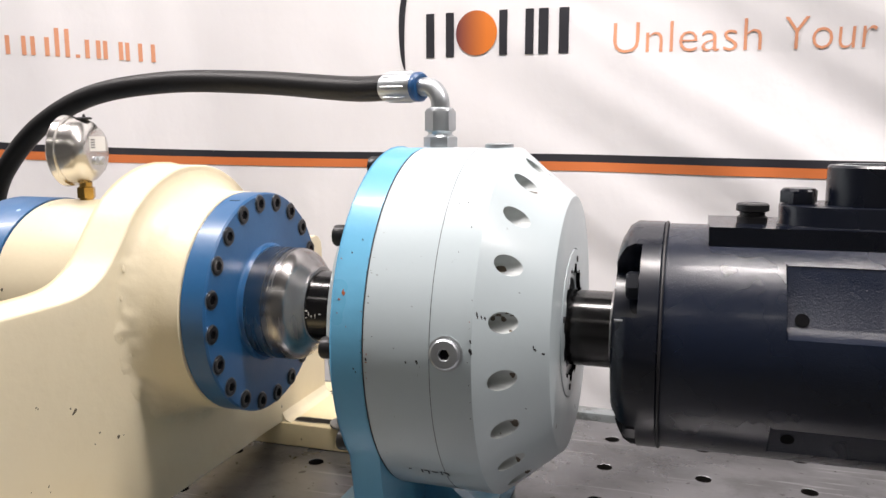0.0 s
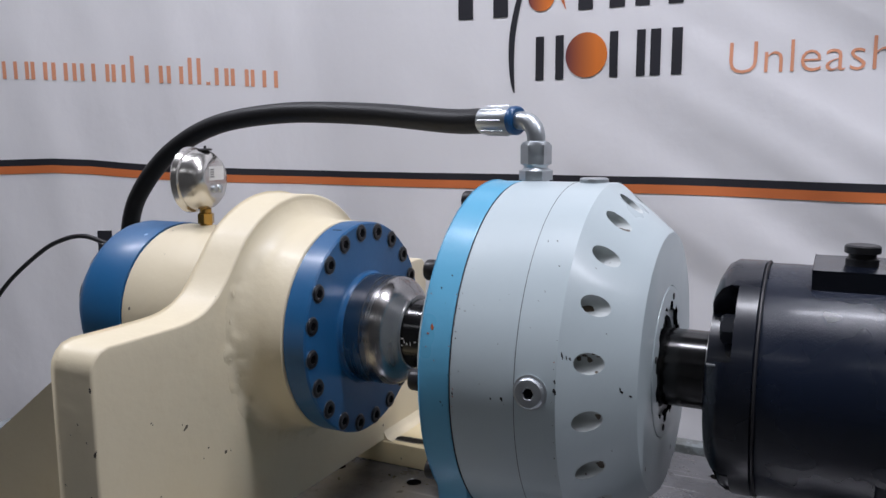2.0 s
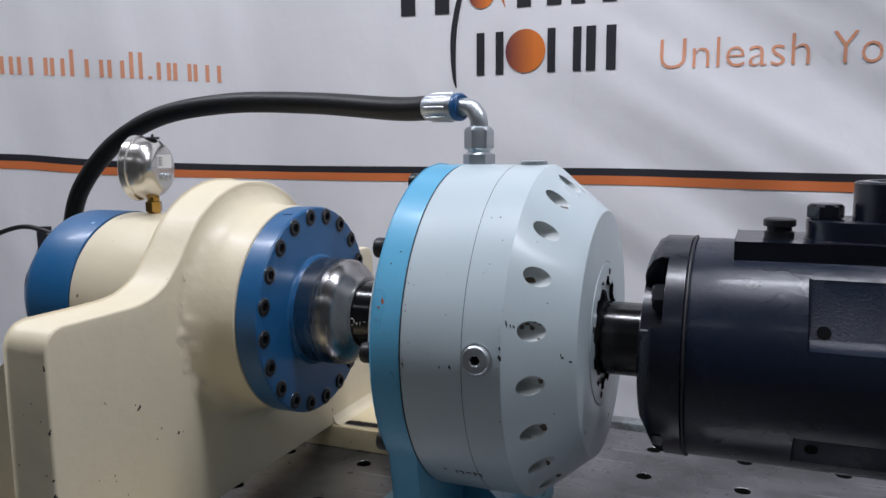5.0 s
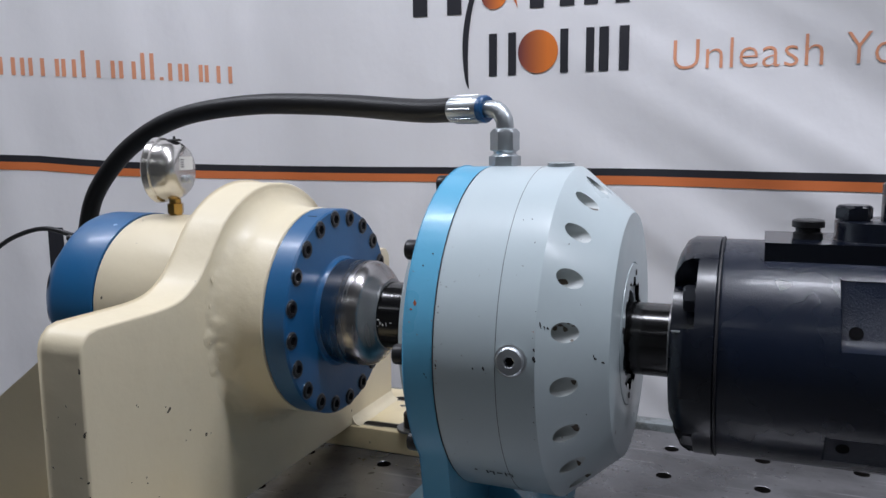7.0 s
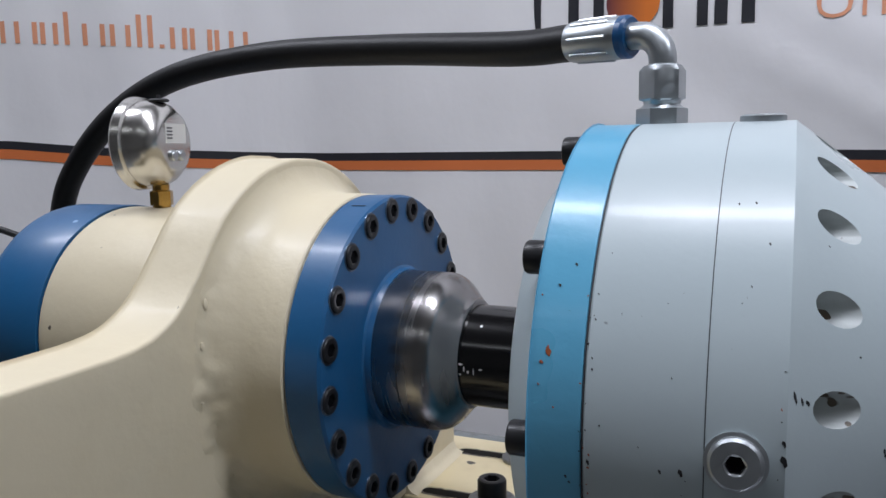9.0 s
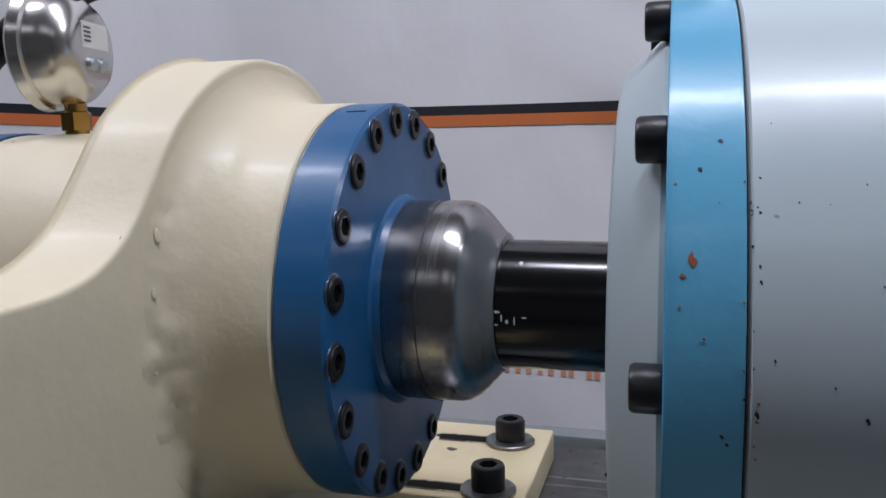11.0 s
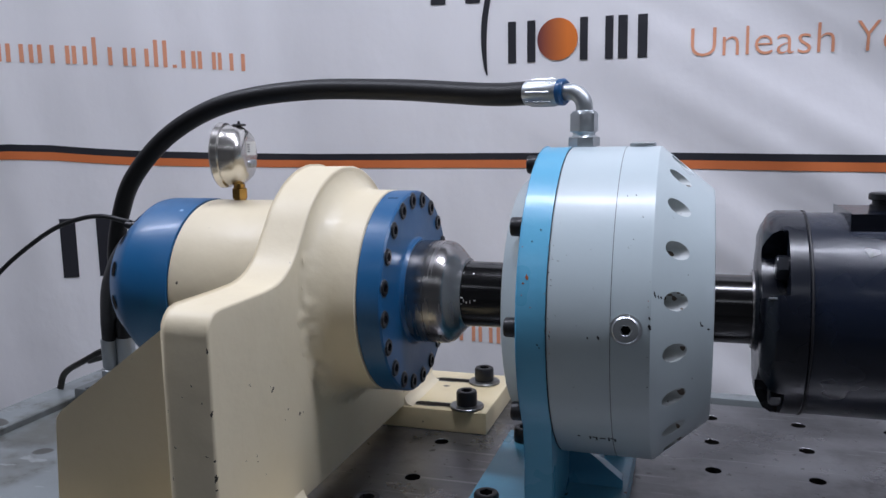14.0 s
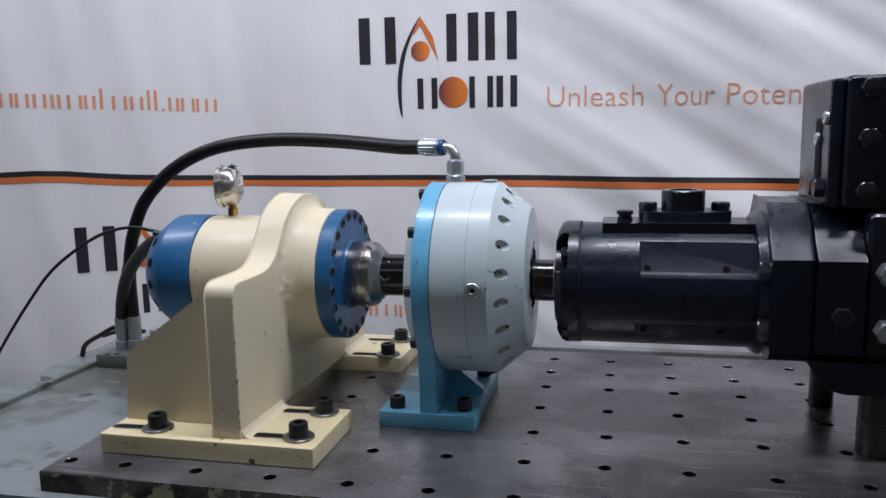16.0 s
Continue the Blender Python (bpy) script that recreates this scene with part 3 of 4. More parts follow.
def shoulder():
    """The front outline in (y, z): up the column, round its corner, along a level shoulder and up a hollow curve to the hump."""
    corner = [(0.041, 0.8275), (0.0405, 1.0120), (0.0415, 1.0185), (0.0445, 1.0240), (0.0495, 1.0283), (0.0570, 1.0302)]
    hollow = smooth_line([(0.100, 1.0303, 0), (0.128, 1.0310, 0), (0.148, 1.0345, 0), (0.165, 1.0432, 0), (0.1775, 1.0550, 0), (0.1890, 1.0692, 0), (0.1985, 1.0815, 0)], 4)
    return corner + [(p.x, p.y) for p in hollow]


def stand_profile():
    """Two columns with hollow shoulders, the round hump between them, and a recess below it."""
    arc = [(AY + HR * math.cos(radians(a)), AZ + HR * math.sin(radians(a))) for a in range(133, 89, -4)]
    half = [(0.240, 0.8275)] + shoulder() + arc
    return half + [(2 * AY - y, z) for y, z in half[-2::-1]]


part("stand_frame", prism(bmesh.new(), stand_profile(), "x", -0.3965, FRONT, 0.0024, 3), cream, motor, sharp=50)
fillet = lathe(bmesh.new(), [(-0.3600, 0.1205), (-0.3578, 0.1195), (-0.3572, 0.1165), (-0.3563, 0.1135), (-0.3550, 0.1110), (-0.3533, 0.1088), (-0.3510, 0.1066), (-0.3480, 0.1046), (-0.3445, 0.1028), (-0.3405, 0.1013), (-0.3360, 0.1003), (-0.3310, 0.0998), (-0.3117, 0.0997), (-0.3107, 0.0988), (-0.3107, 0.0985)], along_x(), 240)
for v in fillet.verts:
    k = min(1.0, max(0.0, (-0.3440 - v.co.x) / 0.008))
    out = Vector((0, v.co.y - AY, v.co.z - AZ)).normalized()
    low = 1.0 - 0.85 * max(0.0, min(1.0, out.z * 1.4))
    lump = noise.noise(v.co * 75) * 0.0020 + noise.noise(v.co * 190) * 0.0013 + noise.noise(v.co * 420) * 0.0005
    v.co += (out * 0.9 + Vector((0.7 if v.co.x > -0.3575 else 0.0, 0, 0))) * lump * k * low
part("weld_fillet", fillet, cream_weld, motor, "lumpy painted weld fillet")
part("bearing_ring", lathe(bmesh.new(), [(-0.3330, 0.05), (-0.3330, 0.0980), (-0.3115, 0.0980), (-0.3105, 0.0975), (-0.3105, 0.04)], along_x(), 96), cream, motor)
part("motor_tube", lathe(bmesh.new(), [(-0.515, 0.05), (-0.515, 0.0875), (-0.513, 0.0885), (-0.408, 0.0885), (-0.401, 0.094), (-0.401, 0.05)], along_x(), 96), cream, motor)
for y0, y1 in ((0.0285, 0.172), (0.4300, 0.580)):
    part("foot_plate", box(bmesh.new(), -0.556, -0.254, y0, y1, TOP + 0.0003, 0.8275, 0.0025, 3), cream_rough, motor, "chipped cream foot plate with slots")
for y0, y1 in ((0.084, 0.108), (0.475, 0.499)):
    part("gusset", prism(bmesh.new(), [(-0.548, 0.8275), (-0.397, 0.8275), (-0.397, 1.0225), (-0.402, 1.0205), (-0.538, 0.9225), (-0.542, 0.917), (-0.543, 0.911)], "y", y0, y1, 0.003, 3), cream, motor)
for y0, y1 in ((0.044, 0.170), (0.432, 0.540)):
    bead = prism(bmesh.new(), [(FRONT - 0.001, 0.8270), (FRONT - 0.001, 0.8395), (FRONT + 0.0006, 0.8372), (FRONT + 0.0022, 0.8325), (FRONT + 0.0055, 0.8292), (FRONT + 0.0110, 0.8277), (FRONT + 0.0110, 0.8270)], "y", y0, y1)
    part("weld_bead", bead, cream_weld, motor, sharp=50)

flange = part("blue_flange", lathe(bmesh.new(), [(-0.3102, 0.04), (-0.3102, 0.0978), (-0.3092, 0.0990), (-0.2885, 0.0990), (-0.2868, 0.0975), (-0.2868, 0.0535), (-0.2855, 0.0520), (-0.2832, 0.0514), (-0.2824, 0.0510), (-0.2824, 0.04)], along_x(), 96), deep_blue, motor, "deep blue painted round flange")
ring_mesh = bmesh.new()
lathe(ring_mesh, [(0, 0.0062), (0.0004, 0.0070), (0.0006, 0.0078), (0.0004, 0.0084), (0, 0.0086)], seg=28)
ring_mesh = mesh_of(ring_mesh, "counterbore", worn_edge)
screw_small = cap_screw_mesh("flange_screw", 0.0076, 0.006)
NSCREW, PHASE, BC = 20, 186.0, 0.0902
# flat disc coloured like the shade in a hole; nothing is cut
shade_disc = bmesh.new()
lathe(shade_disc, [(0.0003, 0.0), (0.0003, 0.0078)], seg=24)
shade_disc = mesh_of(shade_disc, "recess", recess_shade)
for i in range(NSCREW):
    a = radians(PHASE + 360 / NSCREW * i)
    at = (-0.2868, AY + BC * math.cos(a), AZ + BC * math.sin(a))
    s_ = place("flange_screw", screw_small, flange, facing((at[0] - 0.0042, at[1], at[2]), (1, 0, 0)), "black socket screw")
    place("counterbore", ring_mesh, flange, facing((at[0] - 0.0002, at[1], at[2]), (1, 0, 0)))
    place("recess", shade_disc, flange, facing(at, (1, 0, 0)))
part("collar", lathe(bmesh.new(), [(-0.2825, 0.03), (-0.2825, 0.0500), (-0.281, 0.0502), (-0.2560, 0.0502), (-0.2530, 0.0500), (-0.2502, 0.0493), (-0.2475, 0.0480), (-0.2450, 0.0461), (-0.2427, 0.0437), (-0.2406, 0.0412), (-0.2385, 0.0388), (-0.2366, 0.0366), (-0.2352, 0.0352), (-0.2342, 0.0346), (-0.2334, 0.0340), (-0.2330, 0.0328), (-0.2330, 0.02)], along_x(), 128), steel, motor, "bright turned steel collar", sharp=40)
part("collar_groove", lathe(bmesh.new(), [(-0.2662, 0.0500), (-0.2660, 0.05035), (-0.2654, 0.05035), (-0.2652, 0.0500)], along_x(), 96), seam_dark, motor)
part("drive_shaft", lathe(bmesh.new(), [(-0.242, 0.0), (-0.242, 0.0318), (-0.184, 0.0312), (-0.150, 0.0312), (-0.150, 0.0)], along_x(z=AZ - 0.0008), 64), shaft_black, motor, "oily black shaft")
pale_spot = mesh_of(lathe(bmesh.new(), [(0, 0), (0, 0.0009), (0.0001, 0.0008), (0.0001, 0)], seg=8), "paint_spot", paper)
shaft = [o for o in motor.children if o.name.startswith("drive_shaft")][0]
for x, a, kx, ky in ((-0.2225, 132, 1.1, 1.1), (-0.2325, 176, 0.8, 2.2), (-0.2300, 181, 2.0, 0.5), (-0.2275, 184, 1.2, 0.9), (-0.2240, 183, 2.4, 0.4), (-0.2195, 180, 0.5, 1.4), (-0.2330, 187, 0.6, 1.6)):
    t = radians(a)
    place("paint_spot", pale_spot, shaft, facing((x, AY + 0.0317 * math.cos(t), AZ - 0.0008 + 0.0317 * math.sin(t)), (0, math.cos(t), math.sin(t))) @ Matrix.Diagonal((ky, kx, 1, 1)))
dash = bmesh.new()
box(dash, -0.3030, -0.2935, -0.0004, 0.0004, -0.0001, 0.0002)
t = radians(108)
part("scratch", dash, ink, flange, "", Matrix.Translation((0, AY + 0.0991 * math.cos(t), AZ + 0.0991 * math.sin(t))) @ pose(0, 0, 0, 108 - 90, 0, 0))
end_cap = part("end_cap", lathe(bmesh.new(), [(-0.516, 0.04), (-0.516, 0.0892), (-0.5175, 0.0897), (-0.566, 0.0897), (-0.572, 0.0885), (-0.602, 0.066), (-0.606, 0.060), (-0.606, 0.0)], along_x(), 96), deep_blue, motor, "deep blue painted end cap")
for i in range(14):
    a = radians(360 / 14 * i + 8)
    place("cap_recess", shade_disc, end_cap, facing((-0.5885, AY + 0.0768 * math.cos(a), AZ + 0.0768 * math.sin(a)), (-0.6, 0.8 * math.cos(a), 0.8 * math.sin(a))))
part("cable_gland", lathe(bmesh.new(), [(0, 0), (0, 0.010), (0.016, 0.010), (0.018, 0.007), (0.03, 0.006), (0.03, 0)], facing((-0.590, 0.268, 1.0605), (-1, 0, 0.15)) @ Matrix.Diagonal((0.6, 0.6, 0.7, 1)), 20), black_oxide, motor, "black cable gland")


def flake(radius, corners, name, mat, seed):
    """A thin paint chip with an uneven outline."""
    r = random.Random(seed)
    b = bmesh.new()
    ring = [(radius * r.uniform(0.45, 1.25) * math.cos(math.tau * k / corners), radius * r.uniform(0.45, 1.25) * math.sin(math.tau * k / corners)) for k in range(corners)]
    low, high = [b.verts.new((x, y, 0)) for x, y in ring], [b.verts.new((x * 0.9, y * 0.9, 0.00015)) for x, y in ring]
    b.faces.new(high)
    for k in range(corners):
        b.faces.new((low[k], low[(k + 1) % corners], high[(k + 1) % corners], high[k]))
    return mesh_of(b, name, mat)


chip, chip_b = flake(0.0010, 9, "paint_chip", ink, 4), flake(0.0010, 7, "paint_chip", ink, 9)
rust = flake(0.0012, 8, "paint_chip", rust_chip, 2)
grime_chip = flake(0.0010, 9, "paint_chip", material("bare_metal_chip", (0.045, 0.04, 0.032), 0.5, 0.3), 5)
# chips knocked out of the column's and the gusset's edges
rnd = random.Random(12)
for ex, dx in ((FRONT - 0.001, 0.7), (-0.3955, -0.7)):
    for k in range(13 if dx > 0 else 6):
        z = rnd.uniform(0.84, 1.005)
        place("paint_chip", grime_chip, motor, facing((ex + 0.0003 * dx, 0.0412 - 0.011 * (z - 0.8275) + 0.0003, z), (dx, -0.7, 0)) @ pose(0, 0, 0, 0, 0, rnd.uniform(-25, 25)) @ Matrix.Diagonal((rnd.uniform(0.5, 1.2), rnd.uniform(0.8, 3.2), 1, 1)))
for k in range(8):
    z = rnd.uniform(0.85, 1.0)
    place("paint_chip", grime_chip, motor, facing((rnd.uniform(-0.392, -0.363), 0.0410 - 0.011 * (z - 0.8275), z), (0, -1, 0)) @ pose(0, 0, 0, 0, 0, rnd.uniform(0, 180)) @ Matrix.Diagonal((0.4, rnd.uniform(0.6, 2.0), 1, 1)))
for k in range(12):
    f = rnd.random()
    place("paint_chip", grime_chip, motor, facing((-0.538 + 0.136 * f, 0.0846, 0.9228 + 0.098 * f - 0.0006), (-0.45, -0.7, 0.6)) @ pose(0, 0, 0, 0, 0, rnd.uniform(0, 90)) @ Matrix.Diagonal((rnd.uniform(0.4, 0.9), rnd.uniform(0.5, 1.5), 1, 1)))
for k in range(9):
    place("paint_chip", grime_chip, motor, facing((FRONT + 0.0001, rnd.uniform(0.048, 0.185), rnd.uniform(0.85, 1.01)), (1, 0, 0)) @ pose(0, 0, 0, 0, 0, rnd.uniform(0, 180)) @ Matrix.Diagonal((0.5, rnd.uniform(0.5, 1.3), 1, 1)))
# knocks along the foot plate's edges
for k in range(26):
    side = k % 3
    at, n = ((rnd.uniform(-0.55, -0.26), 0.0291, 0.8265), (0, -0.7, 0.7)) if side == 0 else ((rnd.uniform(-0.55, -0.26), 0.0284, rnd.uniform(0.802, 0.824)), (0, -1, 0)) if side == 1 else ((-0.2546, rnd.uniform(0.035, 0.168), rnd.uniform(0.808, 0.8262)), (1, 0, 0.3))
    place("paint_chip", grime_chip, motor, facing(at, n) @ pose(0, 0, 0, 0, 0, rnd.uniform(0, 180)) @ Matrix.Diagonal((rnd.uniform(0.4, 1.0), rnd.uniform(0.6, 2.6), 1, 1)))
# spatter and runs of weld under the paint beside the bearing
drop = bmesh.new()
bmesh.ops.create_icosphere(drop, subdivisions=2, radius=0.001)
drop = mesh_of(drop, "weld_spatter", cream_weld)
for pl in drop.polygons:
    pl.use_smooth = True
for k in range(9):
    a, q = radians(rnd.uniform(150, 235)), rnd.random()
    rr, xx = 0.1075 + 0.0110 * q, -0.3515 - 0.0055 * q
    kk = rnd.uniform(0.5, 1.5)
    place("weld_spatter", drop, motor, facing((xx - 0.0009 - 0.0002 * kk, AY + rr * math.cos(a), AZ + rr * math.sin(a)), (1, 0.5 * math.cos(a), 0.5 * math.sin(a))) @ Matrix.Diagonal((kk, kk * rnd.uniform(0.8, 2.2), 0.3 * kk, 1)))

bolt_big = cap_screw_mesh("foot_bolt", 0.0125, 0.0180)
washer_big = washer_mesh("washer", 0.0205, 0.008, 0.0028, worn_zinc)


def slot_mesh():
    """A slot with a ground border: a flat stadium shape just proud of the plate, its inner shade painted on."""
    b = bmesh.new()
    pts = [(0.028 + 0.0075 * math.cos(a), 0.0075 * math.sin(a)) for a in np.linspace(-math.pi / 2, math.pi / 2, 9)]
    pts += [(-0.028 + 0.0075 * math.cos(a), 0.0075 * math.sin(a)) for a in np.linspace(math.pi / 2, 3 * math.pi / 2, 9)]
    out = [(x * 1.07, y * 1.45) for x, y in pts]
    vi, vo = [b.verts.new((x, y, 0.0004)) for x, y in pts], [b.verts.new((x, y, 0.0002)) for x, y in out]
    b.faces.new(vi)
    n = len(pts)
    for i in range(n):
        b.faces.new((vi[i], vi[(i + 1) % n], vo[(i + 1) % n], vo[i])).material_index = 1
    return mesh_of(b, "slot", (bore_shade, plate_edge))


slot = slot_mesh()
for bx, by in ((-0.487, 0.057), (-0.286, 0.060), (-0.287, 0.152), (-0.282, 0.4455), (-0.2855, 0.5425), (-0.487, 0.5425)):
    place("slot", slot, motor, pose(bx - 0.030, by, 0.8275) @ Matrix.Diagonal((1, 0.78, 1, 1)))
    place("washer", washer_big, motor, pose(bx, by, 0.8281), "zinc washer")
    place("foot_bolt", bolt_big, motor, pose(bx, by, 0.8310, 0, 0, random.uniform(0, 60)), "black socket head bolt")

# ---- the pressure gauge on the tube ----
gauge = thing("pressure_gauge", (-0.483, AY, 1.0895), "stainless steel pressure gauge with brass stem standing on the motor tube", "pressure gauge")
gd = Vector((-0.98, -0.20, 0.0)).normalized()
gm = facing((-0.483, AY, 1.1365), gd)
part("case", lathe(bmesh.new(), [(-0.0145, 0), (-0.0145, 0.017), (-0.0125, 0.0235), (-0.007, 0.0285), (-0.003, 0.0305), (0.008, 0.0312), (0.0095, 0.0312), (0.0105, 0.0335), (0.0165, 0.0342), (0.0185, 0.0325), (0.0185, 0.030), (0.0165, 0.030), (0.0165, 0.0)], gm, 64), stainless, gauge)
part("dial", lathe(bmesh.new(), [(0.0168, 0), (0.0168, 0.0298)], gm, 48), glass_face, gauge, "white dial behind glass")
stem = part("stem", lathe(bmesh.new(), [(0, 0), (0, 0.0065), (0.003, 0.0065), (0.003, 0.0085, "hex"), (0.013, 0.0085, "hex"), (0.014, 0.006), (0.018, 0.006), (0.018, 0)], pose(-0.483, AY, 1.0885), 24), brass, gauge, "brass hexagon stem", sharp=20)
part("fill_plug", lathe(bmesh.new(), [(0, 0), (0, 0.007), (0.0012, 0.0075), (0.0022, 0.006), (0.0022, 0.0015), (0.005, 0.0012), (0.005, 0)], pose(-0.480, AY, 1.1665), 20), ink, gauge, "black rubber fill plug")


def on_gauge(u, v, out):
    """u across the back to the right as one looks at it, v up."""
    side = Vector((0, 0, 1)).cross(-gd).normalized()
    return Vector((-0.483, AY, 1.1365)) - gd * (0.0145 + out) + side * u + Vector((0, 0, v))


def back_patch(name, u0, u1, v0, v1, mat, out, label=""):
    b = bmesh.new()
    lo = [b.verts.new(on_gauge(u, v, 0)) for u, v in ((u0, v0), (u1, v0), (u1, v1), (u0, v1))]
    hi = [b.verts.new(on_gauge(u, v, out)) for u, v in ((u0, v0), (u1, v0), (u1, v1), (u0, v1))]
    b.faces.new(hi)
    for i in range(4):
        b.faces.new((lo[i], lo[(i + 1) % 4], hi[(i + 1) % 4], hi[i]))
    part(name, b, mat, gauge, label)


back_patch("sticker", -0.014, 0.013, 0.0, 0.014, paper, 0.0006, "white sticker")
for k in range(4):
    back_patch("print_bar", -0.0125, -0.0055, 0.0030 + 0.0024 * k, 0.0042 + 0.0024 * k, print_grey, 0.0008)
for u in (-0.006, 0.004):
    part("back_screw", lathe(bmesh.new(), [(0, 0), (0, 0.0042), (0.002, 0.0042), (0.003, 0.003), (0.003, 0)], facing(on_gauge(u, -0.009, 0), -gd), 16), zinc, gauge)

# ---- the grey drum on its blue stand ----
drum = thing("coupling_drum", (-0.10, AY, TOP), "pale grey painted round coupling drum on a light blue welded stand", "coupling")
R = 0.1395
body_prof = [(-0.133, 0.05), (-0.133, R - 0.001), (-0.132, R), (-0.0555, R), (-0.0535, R - 0.0015), (-0.0465, 0.1321), (-0.0400, 0.1266), (-0.0330, 0.1208), (-0.0260, 0.1149), (-0.0190, 0.1090), (-0.0125, 0.1035), (-0.0105, 0.1015), (-0.0100, 0.0995), (-0.0100, 0.0600), (-0.0125, 0.0595), (-0.0125, 0.036), (-0.06, 0.036), (-0.06, 0.05)]
cut = bmesh.new()
for i in range(20):
    a = radians(186 + 18 * i)
    lathe(cut, [(-0.062, 0), (-0.056, 0.0073), (0.02, 0.0073), (0.02, 0)], pose(0, AY + 0.1250 * math.cos(a), AZ + 0.1250 * math.sin(a), 0, 90, 0), 20)
bm = carve(lathe(bmesh.new(), body_prof, along_x(), 180, close=True), cut, "drum_body", (grey_paint, hole_paint))
body = part("drum_body", bm, (grey_paint, hole_paint), drum, "pale grey painted drum with a ring of bored holes", sharp=28)
part("seam", lathe(bmesh.new(), [(-0.0850, R - 0.0002), (-0.0849, R + 0.0001), (-0.0845, R + 0.0001), (-0.0844, R - 0.0002)], along_x(), 128), seam_dark, body)
part("joint", lathe(bmesh.new(), [(-0.1336, R - 0.001), (-0.1335, R - 0.0003), (-0.1331, R - 0.0003), (-0.1330, R - 0.001)], along_x(), 128), seam_dark, body)

# spline hub: a ring with inward teeth round the output shaft, bore shade in its inner colour
hub = bmesh.new()
n = 96
rings = []
for x, r0, r1 in ((-0.0118, 0.0595, 0.0595), (-0.0095, 0.0590, 0.0590), (-0.0092, 0.0560, 0.0560)):
    rings.append([hub.verts.new((x, AY + r0 * math.cos(2 * math.pi * i / n), AZ + r0 * math.sin(2 * math.pi * i / n))) for i in range(n)])
teeth = [0.0475 if (i // 4) % 2 else 0.0425 for i in range(n)]
for x in (-0.0092, -0.040):
    rings.append([hub.verts.new((x, AY + teeth[i] * math.cos(2 * math.pi * i / n), AZ + teeth[i] * math.sin(2 * math.pi * i / n))) for i in range(n)])
for q, (a, b) in enumerate(zip(rings, rings[1:])):
    for i in range(n):
        hub.faces.new((a[i], a[(i + 1) % n], b[(i + 1) % n], b[i])).material_index = 1 if q == 3 else 0
part("spline_hub", hub, (grey_paint, recess_shade), drum, "pale grey hub ring with dark splines")
# flat disc with the shade deep in the bore as its colour
part("hub_bore", lathe(bmesh.new(), [(-0.016, 0.0), (-0.016, 0.050)], along_x(), 48), recess_shade, drum)
tag = bmesh.new()
lathe(tag, [(0, 0), (0, 0.0028), (0.0008, 0.0024), (0.0008, 0)], seg=12)
tag = mesh_of(tag, "hub_screw", ink)
for a in (75, 165, 255, 345):
    place("hub_screw", tag, drum, facing((-0.0092, AY + 0.0515 * math.cos(radians(a)), AZ + 0.0515 * math.sin(radians(a))), (1, 0, 0)))


def leg_profile():
    """The blue stand plate: a disc on a leg."""
    y0, z0 = AY, AZ
    pts = [(0.188, 0.8225), (0.188, 0.88)]
    arc = [(y0 + R * math.cos(radians(a)), z0 + R * math.sin(radians(a))) for a in range(218, -40, -6)]
    return pts + arc + [(2 * y0 - 0.188, 0.88), (2 * y0 - 0.188, 0.8225)]


part("stand_flange", prism(bmesh.new(), leg_profile(), "x", -0.1572, -0.1337, 0.0012, 2), sky_blue, drum, "light blue painted stand plate", sharp=40)
part("stand_foot", box(bmesh.new(), -0.218, -0.079, 0.184, 0.400, TOP + 0.0003, 0.8228, 0.002, 2), worn_sky, drum, "light blue foot plate with chipped edges")
part("stand_gusset", prism(bmesh.new(), [(-0.1335, 0.823), (-0.085, 0.823), (-0.085, 0.829), (-0.1335, 0.868)], "y", 0.282, 0.300, 0.0015), sky_blue, drum)
part("drain_plug", lathe(bmesh.new(), [(0, 0), (0, 0.012), (0.010, 0.012), (0.012, 0.010), (0.016, 0.010), (0.016, 0)], pose(-0.078, AY + 0.01, 0.8515), 24), black_oxide, drum, "dark drain plug")
part("guard_cover", lathe(bmesh.new(), [(-0.1572, 0.1235), (-0.1592, 0.1235), (-0.1755, 0.1080), (-0.1770, 0.1050), (-0.1770, 0.034), (-0.165, 0.034)], along_x(), 96), grey_paint, drum, "pale grey bevelled guard cover")
bolt_mid = cap_screw_mesh("drum_bolt", 0.0079, 0.0102)
for i in range(10):
    a = radians(179.5 + 36 * i)
    place("drum_bolt", bolt_mid, drum, facing((-0.1572, AY + 0.1312 * math.cos(a), AZ + 0.1312 * math.sin(a)), (-1, 0, 0)), "black socket head bolt")
bolt_foot = cap_screw_mesh("foot_bolt", 0.0112, 0.0165)
for bx, by in ((-0.196, 0.207), (-0.098, 0.210), (-0.196, 0.372), (-0.098, 0.372)):
    place("foot_bolt", bolt_foot, drum, pose(bx, by, 0.8228, 0, 0, random.uniform(0, 60)), "black socket head bolt")


def on_drum(x, a, r=R):
    return Vector((x, AY + r * math.cos(radians(a)), AZ + r * math.sin(radians(a)))), Vector((0, math.cos(radians(a)), math.sin(radians(a))))


p, d = on_drum(-0.0730, 177.3)
plug = part("port_plug", lathe(bmesh.new(), [(0, 0), (0, 0.0170), (0.0014, 0.0172), (0.0018, 0.0150), (0.0040, 0.0148), (0.0052, 0.0132), (0.0056, 0.0062), (0.0050, 0.0056, "hex"), (0.0005, 0.0056, "hex"), (0.0005, 0)], facing(p - d * 0.0004, d) @ Matrix.Diagonal((0.7, 0.7, 0.9, 1)), 36), zinc, drum, "zinc plated socket plug", sharp=20)
